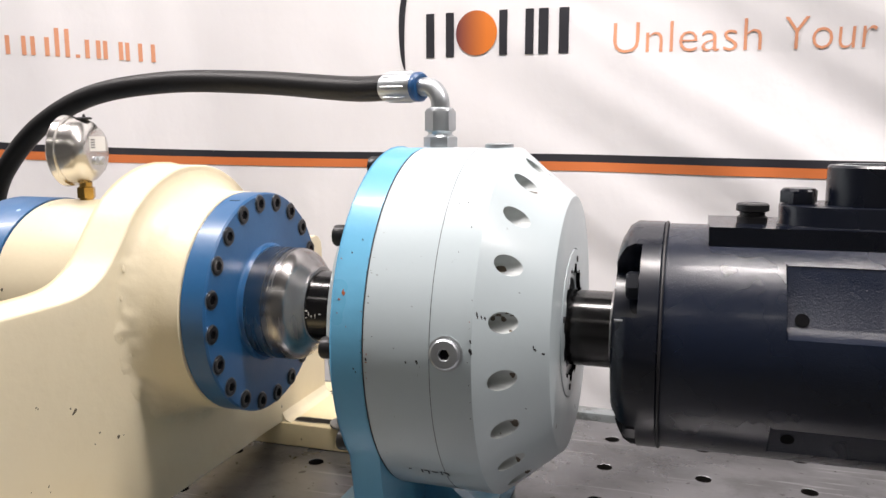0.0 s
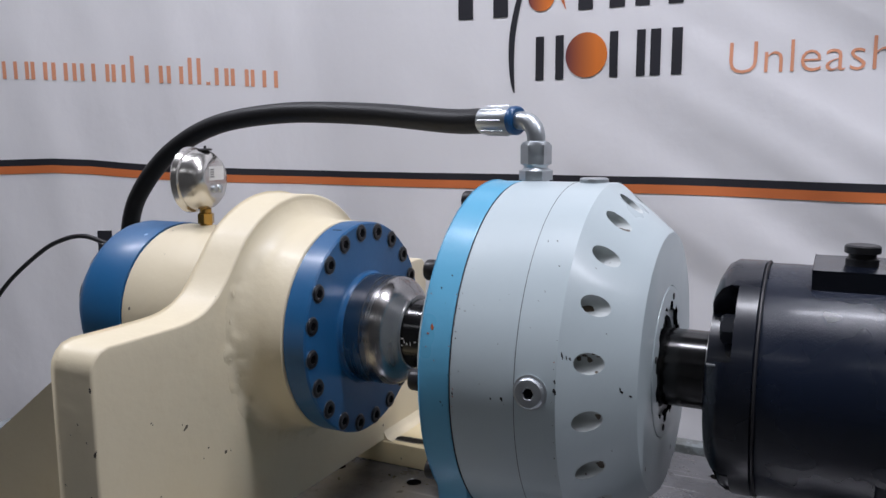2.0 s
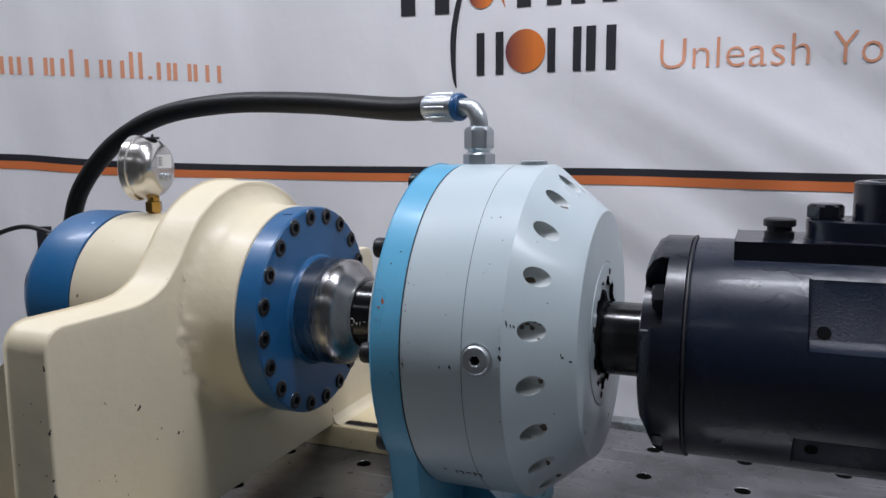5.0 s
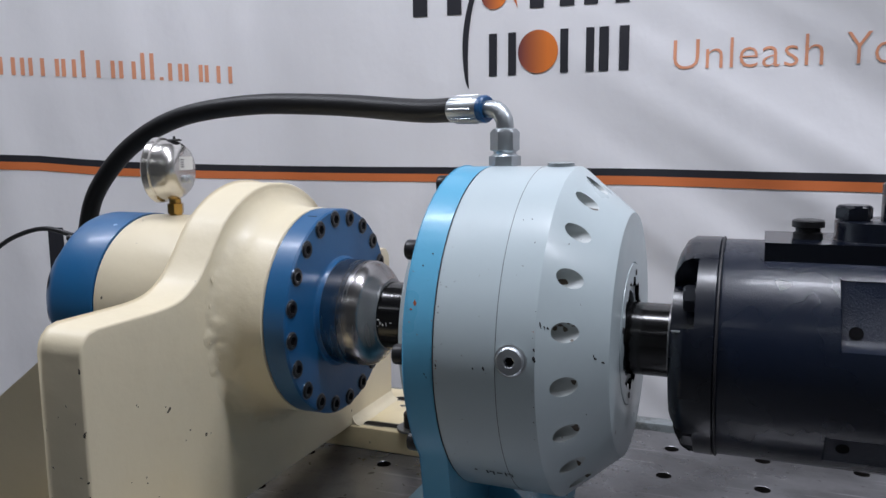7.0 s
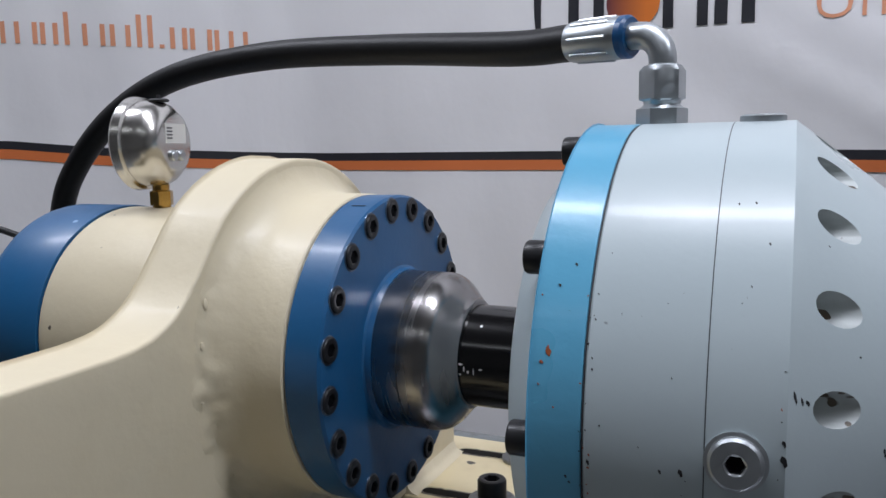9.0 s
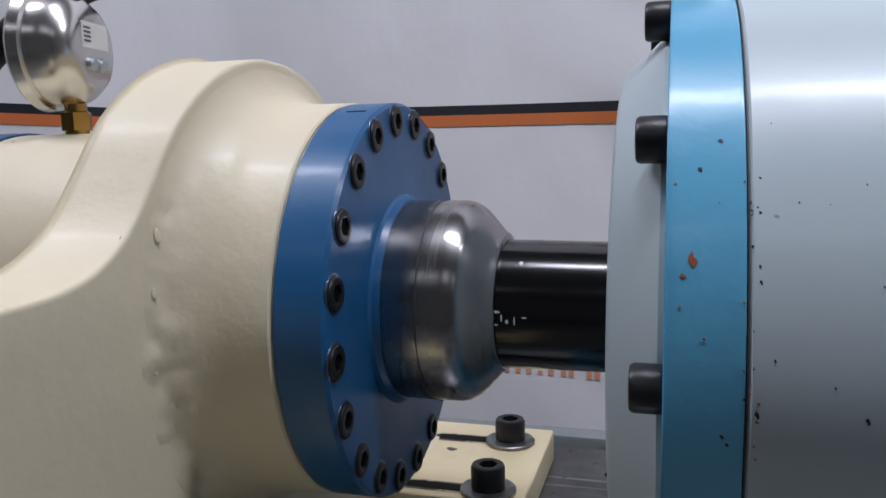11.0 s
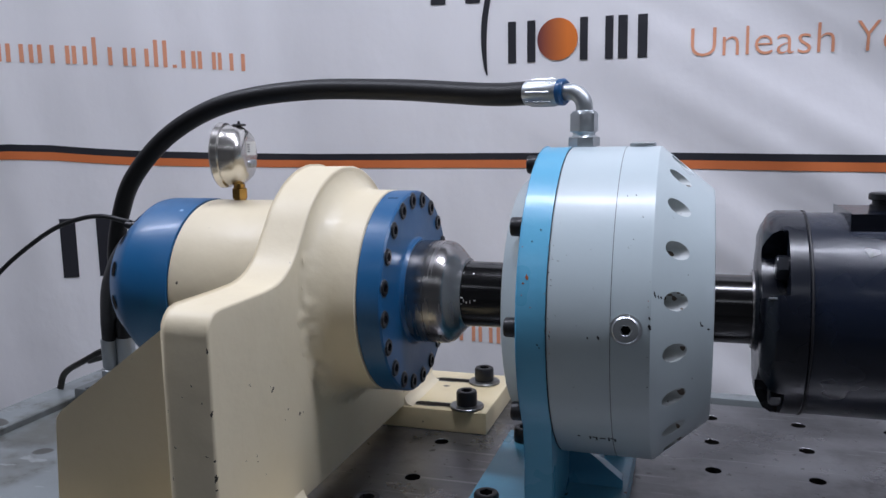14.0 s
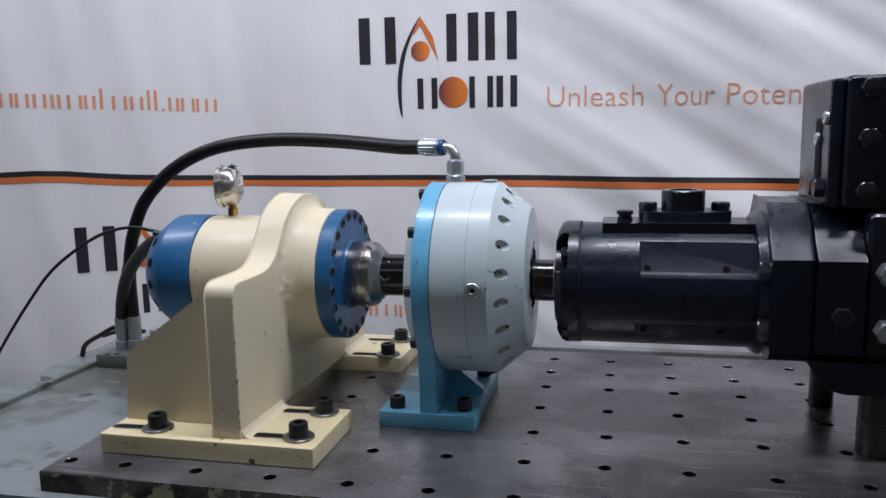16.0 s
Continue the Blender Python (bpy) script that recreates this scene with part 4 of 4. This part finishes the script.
part("plug_socket", lathe(bmesh.new(), [(0.0010, 0), (0.0010, 0.0037)], facing(p, d), 6), recess_shade, plug)
p, d = on_drum(-0.0715, 90)
part("port_plug", lathe(bmesh.new(), [(0, 0), (0, 0.0115), (0.0030, 0.0115), (0.0040, 0.0100), (0.0040, 0)], facing(p - d * 0.0004, d), 32), zinc, drum, "zinc plated socket plug")
# scratched pen marks low on the drum
for k, (x, a, w, h) in enumerate([(-0.1130, 222, 0.0022, 0.9), (-0.1035, 222.6, 0.0014, 2.2), (-0.1010, 222, 0.0040, 0.7), (-0.0985, 223, 0.0014, 2.4), (-0.0950, 222.4, 0.0045, 0.8), (-0.0885, 222.6, 0.0014, 2.6), (-0.0865, 222, 0.0035, 0.7), (-0.0835, 223, 0.0014, 2.0)]):
    b = bmesh.new()
    v = []
    for dx, da in ((0, -h / 2), (w, -h / 2), (w, h / 2), (0, h / 2)):
        q, n_ = on_drum(x + dx, a + da, R + 0.0004)
        v.append(b.verts.new(q))
    b.faces.new(v)
    part("pen_mark", b, ink, drum)
for x, a, k in ((-0.0934, 180.4, 1.1), (-0.1014, 180.7, 0.7), (-0.0560, 176.2, 1.5), (-0.0562, 173.5, 0.9), (-0.130, 164.9, 0.45), (-0.1303, 163.0, 0.4), (-0.1305, 180.9, 0.8), (-0.0640, 141, 0.5), (-0.0702, 132.3, 0.6), (-0.0769, 132.6, 0.5), (-0.098, 165.1, 0.3), (-0.126, 174.2, 0.35), (-0.1100, 177.0, 0.3), (-0.0700, 149, 0.4)):
    p, d = on_drum(x, a)
    place("paint_chip", chip, drum, facing(p, d) @ Matrix.Diagonal((k, k * 1.5, 1, 1)))
for x, a, k, w in ((-0.1493, 162.4, 1.3, 2.2), (-0.1520, 164.4, 1.0, 0.9), (-0.1527, 168.3, 0.5, 1.0), (-0.1457, 172.0, 0.5, 1.0), (-0.1545, 152.5, 0.5, 1.0), (-0.1305, 181.8, 0.6, 1.0), (-0.1302, 179.5, 0.5, 1.3)):
    p, d = on_drum(x, a)
    place("paint_chip", rust, drum, facing(p, d) @ Matrix.Diagonal((k * 0.8, k * w * 0.8, 1, 1)))
for x, a, k in ((-0.1412, 146.4, 0.8), (-0.1472, 150.5, 0.8), (-0.1400, 184.0, 0.7), (-0.1385, 185.0, 0.6)):
    p, d = on_drum(x, a)
    place("paint_chip", chip, drum, facing(p, d) @ Matrix.Diagonal((k, k, 1, 1)))

for x, a, kx, ky in ((-0.0530, 166.2, 2.6, 0.8), (-0.0505, 166.8, 1.6, 0.6), (-0.0485, 167.0, 1.2, 1.0), (-0.0190, 177.2, 1.0, 1.4), (-0.0200, 176.2, 1.5, 0.6), (-0.0140, 179.0, 0.9, 1.6), (-0.0300, 158, 0.5, 0.5), (-0.0420, 138, 0.5, 0.4), (-0.0250, 199, 0.6, 0.5)):
    r = 0.1380 - (x + 0.0535) * 0.841
    p, d = on_drum(x, a, r)
    place("paint_chip", chip, drum, facing(p, d * 0.765 + Vector((0.644, 0, 0))) @ Matrix.Diagonal((ky, kx, 1, 1)))

# small specks of dirt and missing paint along the joints
for k in range(34):
    x, a = rnd.choice((-0.1312, -0.1320, -0.1336, -0.0572)) + rnd.uniform(-0.0012, 0.0012), rnd.uniform(148, 205)
    p, d = on_drum(x, a)
    place("paint_chip", rust if k % 6 == 0 else (chip if k % 2 else chip_b), drum, facing(p, d) @ pose(0, 0, 0, 0, 0, rnd.uniform(0, 180)) @ Matrix.Diagonal((rnd.uniform(0.15, 0.4), rnd.uniform(0.25, 0.6), 1, 1)))
for k in range(16):
    p, d = on_drum(rnd.uniform(-0.156, -0.063), rnd.uniform(140, 215))
    place("paint_chip", chip_b, drum, facing(p, d) @ pose(0, 0, 0, 0, 0, rnd.uniform(0, 180)) @ Matrix.Diagonal((rnd.uniform(0.1, 0.22), rnd.uniform(0.15, 0.6), 1, 1)))

# ---- hose fitting, hose, cables ----
hose = thing("hydraulic_hose", (-0.125, AY, 1.14), "black rubber hydraulic hose with zinc elbow on the drum", "hose")
FY = 0.303
part("adaptor", lathe(bmesh.new(), [(0, 0), (0, 0.0115), (0.0015, 0.0115), (0.0015, 0.0142, "hex"), (0.0095, 0.0142, "hex"), (0.0105, 0.0115), (0.0120, 0.0100), (0.0145, 0.0105), (0.0145, 0)], pose(-0.125, FY, AZ + R - 0.001, 0, 0, 12), 24), zinc, hose, "zinc plated hexagon adaptor", sharp=20)
part("swivel_nut", lathe(bmesh.new(), [(0, 0), (0, 0.0108), (0.001, 0.0130, "hex"), (0.0165, 0.0130, "hex"), (0.0190, 0.0108), (0.0200, 0.0088), (0.0200, 0)], pose(-0.125, FY, AZ + R + 0.0130, 0, 0, 20), 24), zinc, hose, "zinc plated swivel nut", sharp=20)
hd = Vector((-0.93, 0.36, 0.02)).normalized()
base = Vector((-0.125, FY, AZ + R + 0.0275))
elbow = [base, base + Vector((0, 0, 0.008))]
c = base + Vector((0, 0, 0.008)) + hd * 0.0145
for i in range(1, 9):
    t = radians(90 * i / 8)
    elbow.append(c - hd * 0.0145 * math.cos(t) + Vector((0, 0, 0.0145)) * math.sin(t))
elbow.append(elbow[-1] + hd * 0.008)
part("elbow", tube(bmesh.new(), elbow, 0.0078, 20), zinc, hose, "bent zinc elbow")
e = elbow[-1]
part("blue_ring", lathe(bmesh.new(), [(-0.003, 0.007), (-0.003, 0.0108), (-0.001, 0.0124), (0.0028, 0.0124), (0.003, 0.007)], facing(e, hd), 32), blue_ring, hose, "blue plastic ring")
crimp = bmesh.new()
lathe(crimp, [(0.003, 0.006), (0.003, 0.0118), (0.006, 0.0126), (0.036, 0.0123), (0.0385, 0.0118), (0.0385, 0.010)], facing(e, hd), 32)
crimp_ob = part("ferrule", crimp, zinc, hose, "crimped zinc ferrule")
for i in range(8):
    t = 2 * math.pi * i / 8
    fm = facing(e, hd)
    a0, a1 = fm @ Vector((0.0124 * math.cos(t), 0.0124 * math.sin(t), 0.008)), fm @ Vector((0.0122 * math.cos(t), 0.0122 * math.sin(t), 0.034))
    part("crimp_rib", tube(bmesh.new(), [a0, (a0 + a1) / 2, a1], 0.0011, 6), zinc, crimp_ob)
h0 = e + hd * 0.036
END1, END2 = Vector((-0.821, 0.500, 0.821)), Vector((-0.847, 0.498, 0.818))
line = smooth_line([h0, h0 + hd * 0.05, (-0.340, 0.375, 1.2030), (-0.457, 0.388, 1.2065), (-0.5655, 0.398, 1.1945), (-0.652, 0.408, 1.1600), (-0.716, 0.416, 1.1075), (-0.753, 0.430, 1.0570), (-0.783, 0.450, 0.999), (-0.805, 0.475, 0.940), END1 + Vector((0, 0, 0.045))], 12)
part("rubber_hose", tube(bmesh.new(), line, 0.0114, 20), rubber, hose, "matt black rubber hose")

hose2 = thing("hydraulic_hose", (-0.847, 0.498, 0.797), "black rubber hydraulic hose curving into the blue end cap", "hose")
line = smooth_line([END2 + Vector((0, 0, 0.045)), (-0.824, 0.473, 0.906), (-0.782, 0.432, 0.956), (-0.720, 0.382, 1.005), (-0.650, 0.332, 1.041), (-0.590, 0.300, 1.050)], 12)
part("rubber_hose", tube(bmesh.new(), line, 0.0114, 20), rubber, hose2, "matt black rubber hose")
for owner, end in ((hose, END1), (hose2, END2)):
    part("end_ferrule", lathe(bmesh.new(), [(0, 0), (0, 0.010), (0.004, 0.0125), (0.040, 0.0135), (0.046, 0.0132), (0.046, 0)], Matrix.Translation(end), 28), zinc, owner, "zinc ferrule")
    part("end_nut", lathe(bmesh.new(), [(0, 0), (0, 0.0155, "hex"), (0.020, 0.0155, "hex"), (0.021, 0.012), (0.021, 0)], Matrix.Translation(end - Vector((0, 0, 0.021))), 24), zinc, owner, sharp=20)

block = thing("manifold_block", (-0.815, 0.50, TZ), "grey metal manifold block with bores standing in the tray", "manifold")
part("block", box(bmesh.new(), -0.878, -0.782, 0.452, 0.555, TZ, 0.7990, 0.003, 2), block_metal, block)
for bx, by in ((-0.855, 0.458), (-0.838, 0.462), (-0.86, 0.535)):
    place("bore", shade_disc, block, pose(bx, by, 0.7990) @ Matrix.Diagonal((0.7, 0.7, 1, 1)))
pipe = thing("thin_pipe", (-0.86, 0.52, 0.81), "thin bent metal pipe beside the manifold block", "pipe")
part("pipe_run", tube(bmesh.new(), smooth_line([(-0.83, 0.520, 0.838), (-0.865, 0.510, 0.842), (-0.90, 0.500, 0.825), (-0.925, 0.487, 0.808), (-0.930, 0.480, 0.785)], 8), 0.0048, 10), post_steel, pipe)
part("pipe_run", tube(bmesh.new(), smooth_line([(-0.82, 0.530, 0.828), (-0.87, 0.53, 0.828), (-0.91, 0.52, 0.818)], 8), 0.0045, 10), post_steel, pipe)
cable = thing("cable", (-0.61, 0.268, 1.064), "thin black cable arching from the blue end cap", "cable")
part("cable_run", tube(bmesh.new(), smooth_line([(-0.606, 0.270, 1.0660), (-0.655, 0.280, 1.0710), (-0.700, 0.287, 1.0640), (-0.748, 0.292, 1.046), (-0.816, 0.292, 1.002), (-0.866, 0.292, 0.951), (-0.946, 0.292, 0.849), (-1.02, 0.30, 0.74), (-1.06, 0.30, 0.5), (-1.06, 0.31, 0.01)], 10), 0.0027, 10), rubber, cable)

# ---- the black hydraulic motor ----
hyd = thing("hydraulic_motor", (0.17, AY, MZ), "black painted hydraulic motor with a port flange on top", "motor")
MR = 0.0868


cut = bmesh.new()
prism(cut, [(0.150, 1.0195), (0.2088, 1.0195), (0.2165, 1.0235), (0.2192, 1.0262), (0.2375, 1.0635), (0.150, 1.0635)], "x", 0.140, 0.310, 0.0025, 3)
prism(cut, [(0.150, 0.9560), (0.2240, 0.9560), (0.2250, 0.9530), (0.2480, 0.9050), (0.150, 0.9050)], "x", 0.134, 0.310, 0.003, 3)
body_m = lathe(bmesh.new(), [(0.0612, 0.03), (0.0612, MR - 0.002), (0.0632, MR - 0.001), (0.292, MR - 0.001), (0.292, 0.03)], along_x(z=MZ), 96, close=True)
part("motor_body", carve(body_m, cut, "motor_body", (cast_black, pocket_black)), (cast_black, pocket_black), hyd)
POCKETS = (140, 237, 40, 317)
cut = bmesh.new()
for a in POCKETS:
    lo, hi = [], []
    pts = [(0.0605, radians(a + k)) for k in range(-20, 21, 5)] + [(0.105, radians(a + k)) for k in range(20, -21, -5)]
    prism(cut, [(AY + r * math.cos(q), MZ + r * math.sin(q)) for r, q in pts], "x", 0.015, 0.0455)
cap_prof = [(0.0605, 0.03), (0.0605, MR - 0.001), (0.0590, MR + 0.0005), (0.0400, MR + 0.0005), (0.0340, MR - 0.003), (0.0290, MR - 0.012), (0.0270, MR - 0.018), (0.0270, 0.036), (0.0240, 0.034), (0.0240, 0.03)]
cap = part("front_cap", carve(lathe(bmesh.new(), cap_prof, along_x(z=MZ), 96, close=True), cut, "front_cap", (black_paint, black_paint)), (black_paint, black_paint), hyd, "smooth black front cap with bolt pockets")
nut = hex_head_mesh("cap_bolt", 0.0105, 0.0095, bolt_grey)
for a in POCKETS:
    t = radians(a)
    place("cap_bolt", nut, cap, facing((0.0455, AY + 0.0735 * math.cos(t), MZ + 0.0735 * math.sin(t)), (-1, 0, 0)), "black hexagon bolt")
t = radians(161.5)
part("bare_edge", box(bmesh.new(), -0.0075, 0.0075, -0.0045, 0.0045, -0.0008, 0.0008, 0.0005), zinc, cap, "scraped bright edge", Matrix.Translation((0.0375, AY + 0.0805 * math.cos(t), MZ + 0.0805 * math.sin(t))) @ pose(0, 0, 0, 161.5 - 180, 0, 0))
part("seal_line", lathe(bmesh.new(), [(0.0600, MR), (0.0605, MR + 0.0009), (0.0615, MR + 0.0009), (0.0622, MR - 0.0005)], along_x(z=MZ), 96), ink, hyd)
part("output_shaft", lathe(bmesh.new(), [(-0.03, 0), (-0.03, 0.0302), (0.0275, 0.0302), (0.0275, 0)], along_x(z=MZ), 64), shaft_black, hyd, "polished dark output shaft")
part("shaft_collar", lathe(bmesh.new(), [(0.0225, 0.0302), (0.0225, 0.0335), (0.0275, 0.0345), (0.0275, 0.0302)], along_x(z=MZ), 64), steel, hyd, "bright steel shaft seal")
part("top_pad", prism(bmesh.new(), [(AY - 0.041, 1.0865), (AY - 0.041, 1.066), (AY, 1.03), (AY + 0.041, 1.066), (AY + 0.041, 1.0865)], "x", 0.0905, 0.292, 0.0012), black_paint, hyd)
for bx, by, bz in ((0.1500, 0.2208, 1.0300), (0.2495, 0.2208, 1.0300), (0.1465, 0.2286, 0.9455), (0.2455, 0.2286, 0.9455)):
    place("side_bore", shade_disc, hyd, facing((bx, by, bz), (0, -1, 0.45 if bz > MZ else -0.45)) @ Matrix.Diagonal((0.58, 0.58, 2, 1)))
port = bmesh.new()
oval = [(0.2005 + math.copysign(abs(math.cos(t)) ** 0.75, math.cos(t)) * 0.0620, AY + math.copysign(abs(math.sin(t)) ** 0.9, math.sin(t)) * 0.036) for t in np.linspace(0, 2 * math.pi, 49)[:-1]]
prism(port, oval, "z", 1.0867, 1.1010, 0.0012)
port = part("port_flange", port, black_paint, hyd, "black oval port flange")
part("port_boss", lathe(bmesh.new(), [(0, 0.018), (0, 0.0292), (0.0265, 0.0292), (0.0280, 0.0278), (0.0280, 0.0195), (0.020, 0.0185), (0.020, 0.0)], pose(0.1985, AY, 1.1010), 48), black_paint, port, "black threaded port boss")
part("port_lip", lathe(bmesh.new(), [(0.0281, 0.0200), (0.0284, 0.0215), (0.0281, 0.0235)], pose(0.1985, AY, 1.1010), 48), zinc, port)
head = hex_head_mesh("hex_bolt", 0.0128, 0.0115)
for bx in (0.1515, 0.2480):
    place("hex_bolt", head, port, pose(bx, AY, 1.1008, 0, 0, 8), "black hexagon bolt")
part("drain_plug", lathe(bmesh.new(), [(0, 0), (0, 0.0105), (0.0045, 0.0105), (0.0055, 0.0088), (0.0080, 0.0088), (0.0090, 0.0115), (0.0135, 0.0115), (0.0145, 0.0100), (0.0145, 0)], pose(0.1205, AY - 0.005, 1.0865), 28), black_oxide, hyd, "black drain plug")

# ---- the gearbox and valve block at the right-hand end ----
gear = thing("gearbox", (0.38, AY, TOP), "black painted cast gearbox with upright valve block on steel posts", "gearbox")


def octagon(w0, w1, zt, zb, ct, cb):
    """A plate profile from y = w0 to w1 with chamfers at the top and bottom."""
    return [(w0, zb + cb), (w0, zt - ct), (w0 + ct * 0.9, zt), (w1 - ct * 0.9, zt), (w1, zt - ct), (w1, zb + cb), (w1 - cb, zb), (w0 + cb, zb)]


part("gear_flange", prism(bmesh.new(), octagon(0.182, 0.402, 1.116, 0.920, 0.066, 0.012), "x", 0.298, 0.3485, 0.003, 2), cast_black, gear)
part("gear_case", prism(bmesh.new(), octagon(0.176, 0.408, 1.112, 0.924, 0.062, 0.010), "x", 0.3495, 0.405, 0.002, 2), black_paint, gear)
part("gear_neck", lathe(bmesh.new(), [(0.288, 0.03), (0.288, 0.094), (0.298, 0.100), (0.2985, 0.03)], along_x(z=1.002), 64), cast_black, gear)
part("rear_case", box(bmesh.new(), 0.406, 0.80, 0.182, 0.402, 0.915, 1.108, 0.010, 3), black_paint, gear)
part("mount_foot", prism(bmesh.new(), [(0.345, 0.9235), (0.80, 0.9235), (0.80, 0.889), (0.385, 0.889), (0.366, 0.894)], "y", 0.170, 0.415, 0.003, 2), black_paint, gear)
hexm = hex_head_mesh("hex_bolt", 0.0150, 0.0135, bolt_grey)
for by, bz in ((0.196, 1.034), (0.196, 0.958), (0.388, 1.034), (0.388, 0.958)):
    place("hex_bolt", hexm, gear, facing((0.298, by, bz), (-1, 0, 0)), "black hexagon bolt")
place("hex_bolt", hexm, gear, facing((0.379, 0.1765, 0.981), (0, -1, 0)) @ Matrix.Diagonal((0.9, 0.9, 0.4, 1)))
sil = hex_head_mesh("bright_plug", 0.0145, 0.020, zinc)
for bz in (1.036, 0.966):
    place("bright_plug", sil, gear, facing((0.428, 0.182, bz), (0, -1, 0)), "bright zinc hexagon plug")
tower = part("valve_block", box(bmesh.new(), 0.3785, 0.69, 0.203, 0.372, 1.1085, 1.2725, 0.009, 3), black_paint, gear, "black upright valve block")
part("valve_cover", box(bmesh.new(), 0.362, 0.3783, 0.209, 0.370, 1.112, 1.2695, 0.0055, 4), cast_black, tower, "satin black valve cover")
part("cover_gasket", box(bmesh.new(), 0.3505, 0.378, 0.235, 0.372, 1.1125, 1.1150, 0.0005), black_oxide, gear)
# shallow box standing proud, coloured as the shade of a recess
part("recess", box(bmesh.new(), 0.3608, 0.3638, 0.245, 0.276, 1.145, 1.222, 0.0012), recess_shade, tower)
for bx, by, bz in ((0.3615, 0.258, 1.196), (0.3615, 0.219, 1.222)):
    part("valve_plug", lathe(bmesh.new(), [(0, 0), (0, 0.0085), (0.004, 0.0085), (0.005, 0.0072), (0.005, 0.0032), (0.003, 0.003, "hex"), (0.003, 0)], facing((bx, by, bz), (-1, 0, 0)), 24), zinc, tower, "bright socket plug")
small_hex = hex_head_mesh("hex_bolt", 0.0125, 0.011, bolt_grey)
for by in (0.232, 0.262):
    place("hex_bolt", small_hex, tower, facing((0.362, by, 1.135), (-1, 0, 0)))
wide_hex = hex_head_mesh("hex_bolt", 0.0130, 0.009, bolt_grey)
for bx, bz in ((0.404, 1.257), (0.404, 1.197), (0.404, 1.133), (0.55, 1.259), (0.55, 1.133)):
    place("hex_bolt", wide_hex, tower, facing((bx, 0.203, bz), (0, -1, 0)), "black hexagon bolt")
for px, py, pr in ((0.436, 0.208, 0.0245), (0.410, 0.385, 0.017), (0.72, 0.205, 0.0265), (0.72, 0.375, 0.0265)):
    post = thing("support_post", (px, py, TOP), "stacked steel support post standing on the plate, darkened for shade", "post", "gearbox support posts")
    part("lower_block", lathe(bmesh.new(), [(0, 0), (0, pr * 0.98), (0.001, pr), (0.043, pr), (0.0445, pr * 0.97), (0.0445, 0)], pose(px, py, TOP + 0.0002), 40), post_steel, post)
    part("upper_block", lathe(bmesh.new(), [(0, 0), (0, pr * 0.95), (0.001, pr * 0.98), (0.0345, pr * 0.98), (0.036, pr * 0.95), (0.036, pr * 0.97), (0.0442, pr * 0.97), (0.0442, 0)], pose(px, py, TOP + 0.0448), 40), post_steel, post)
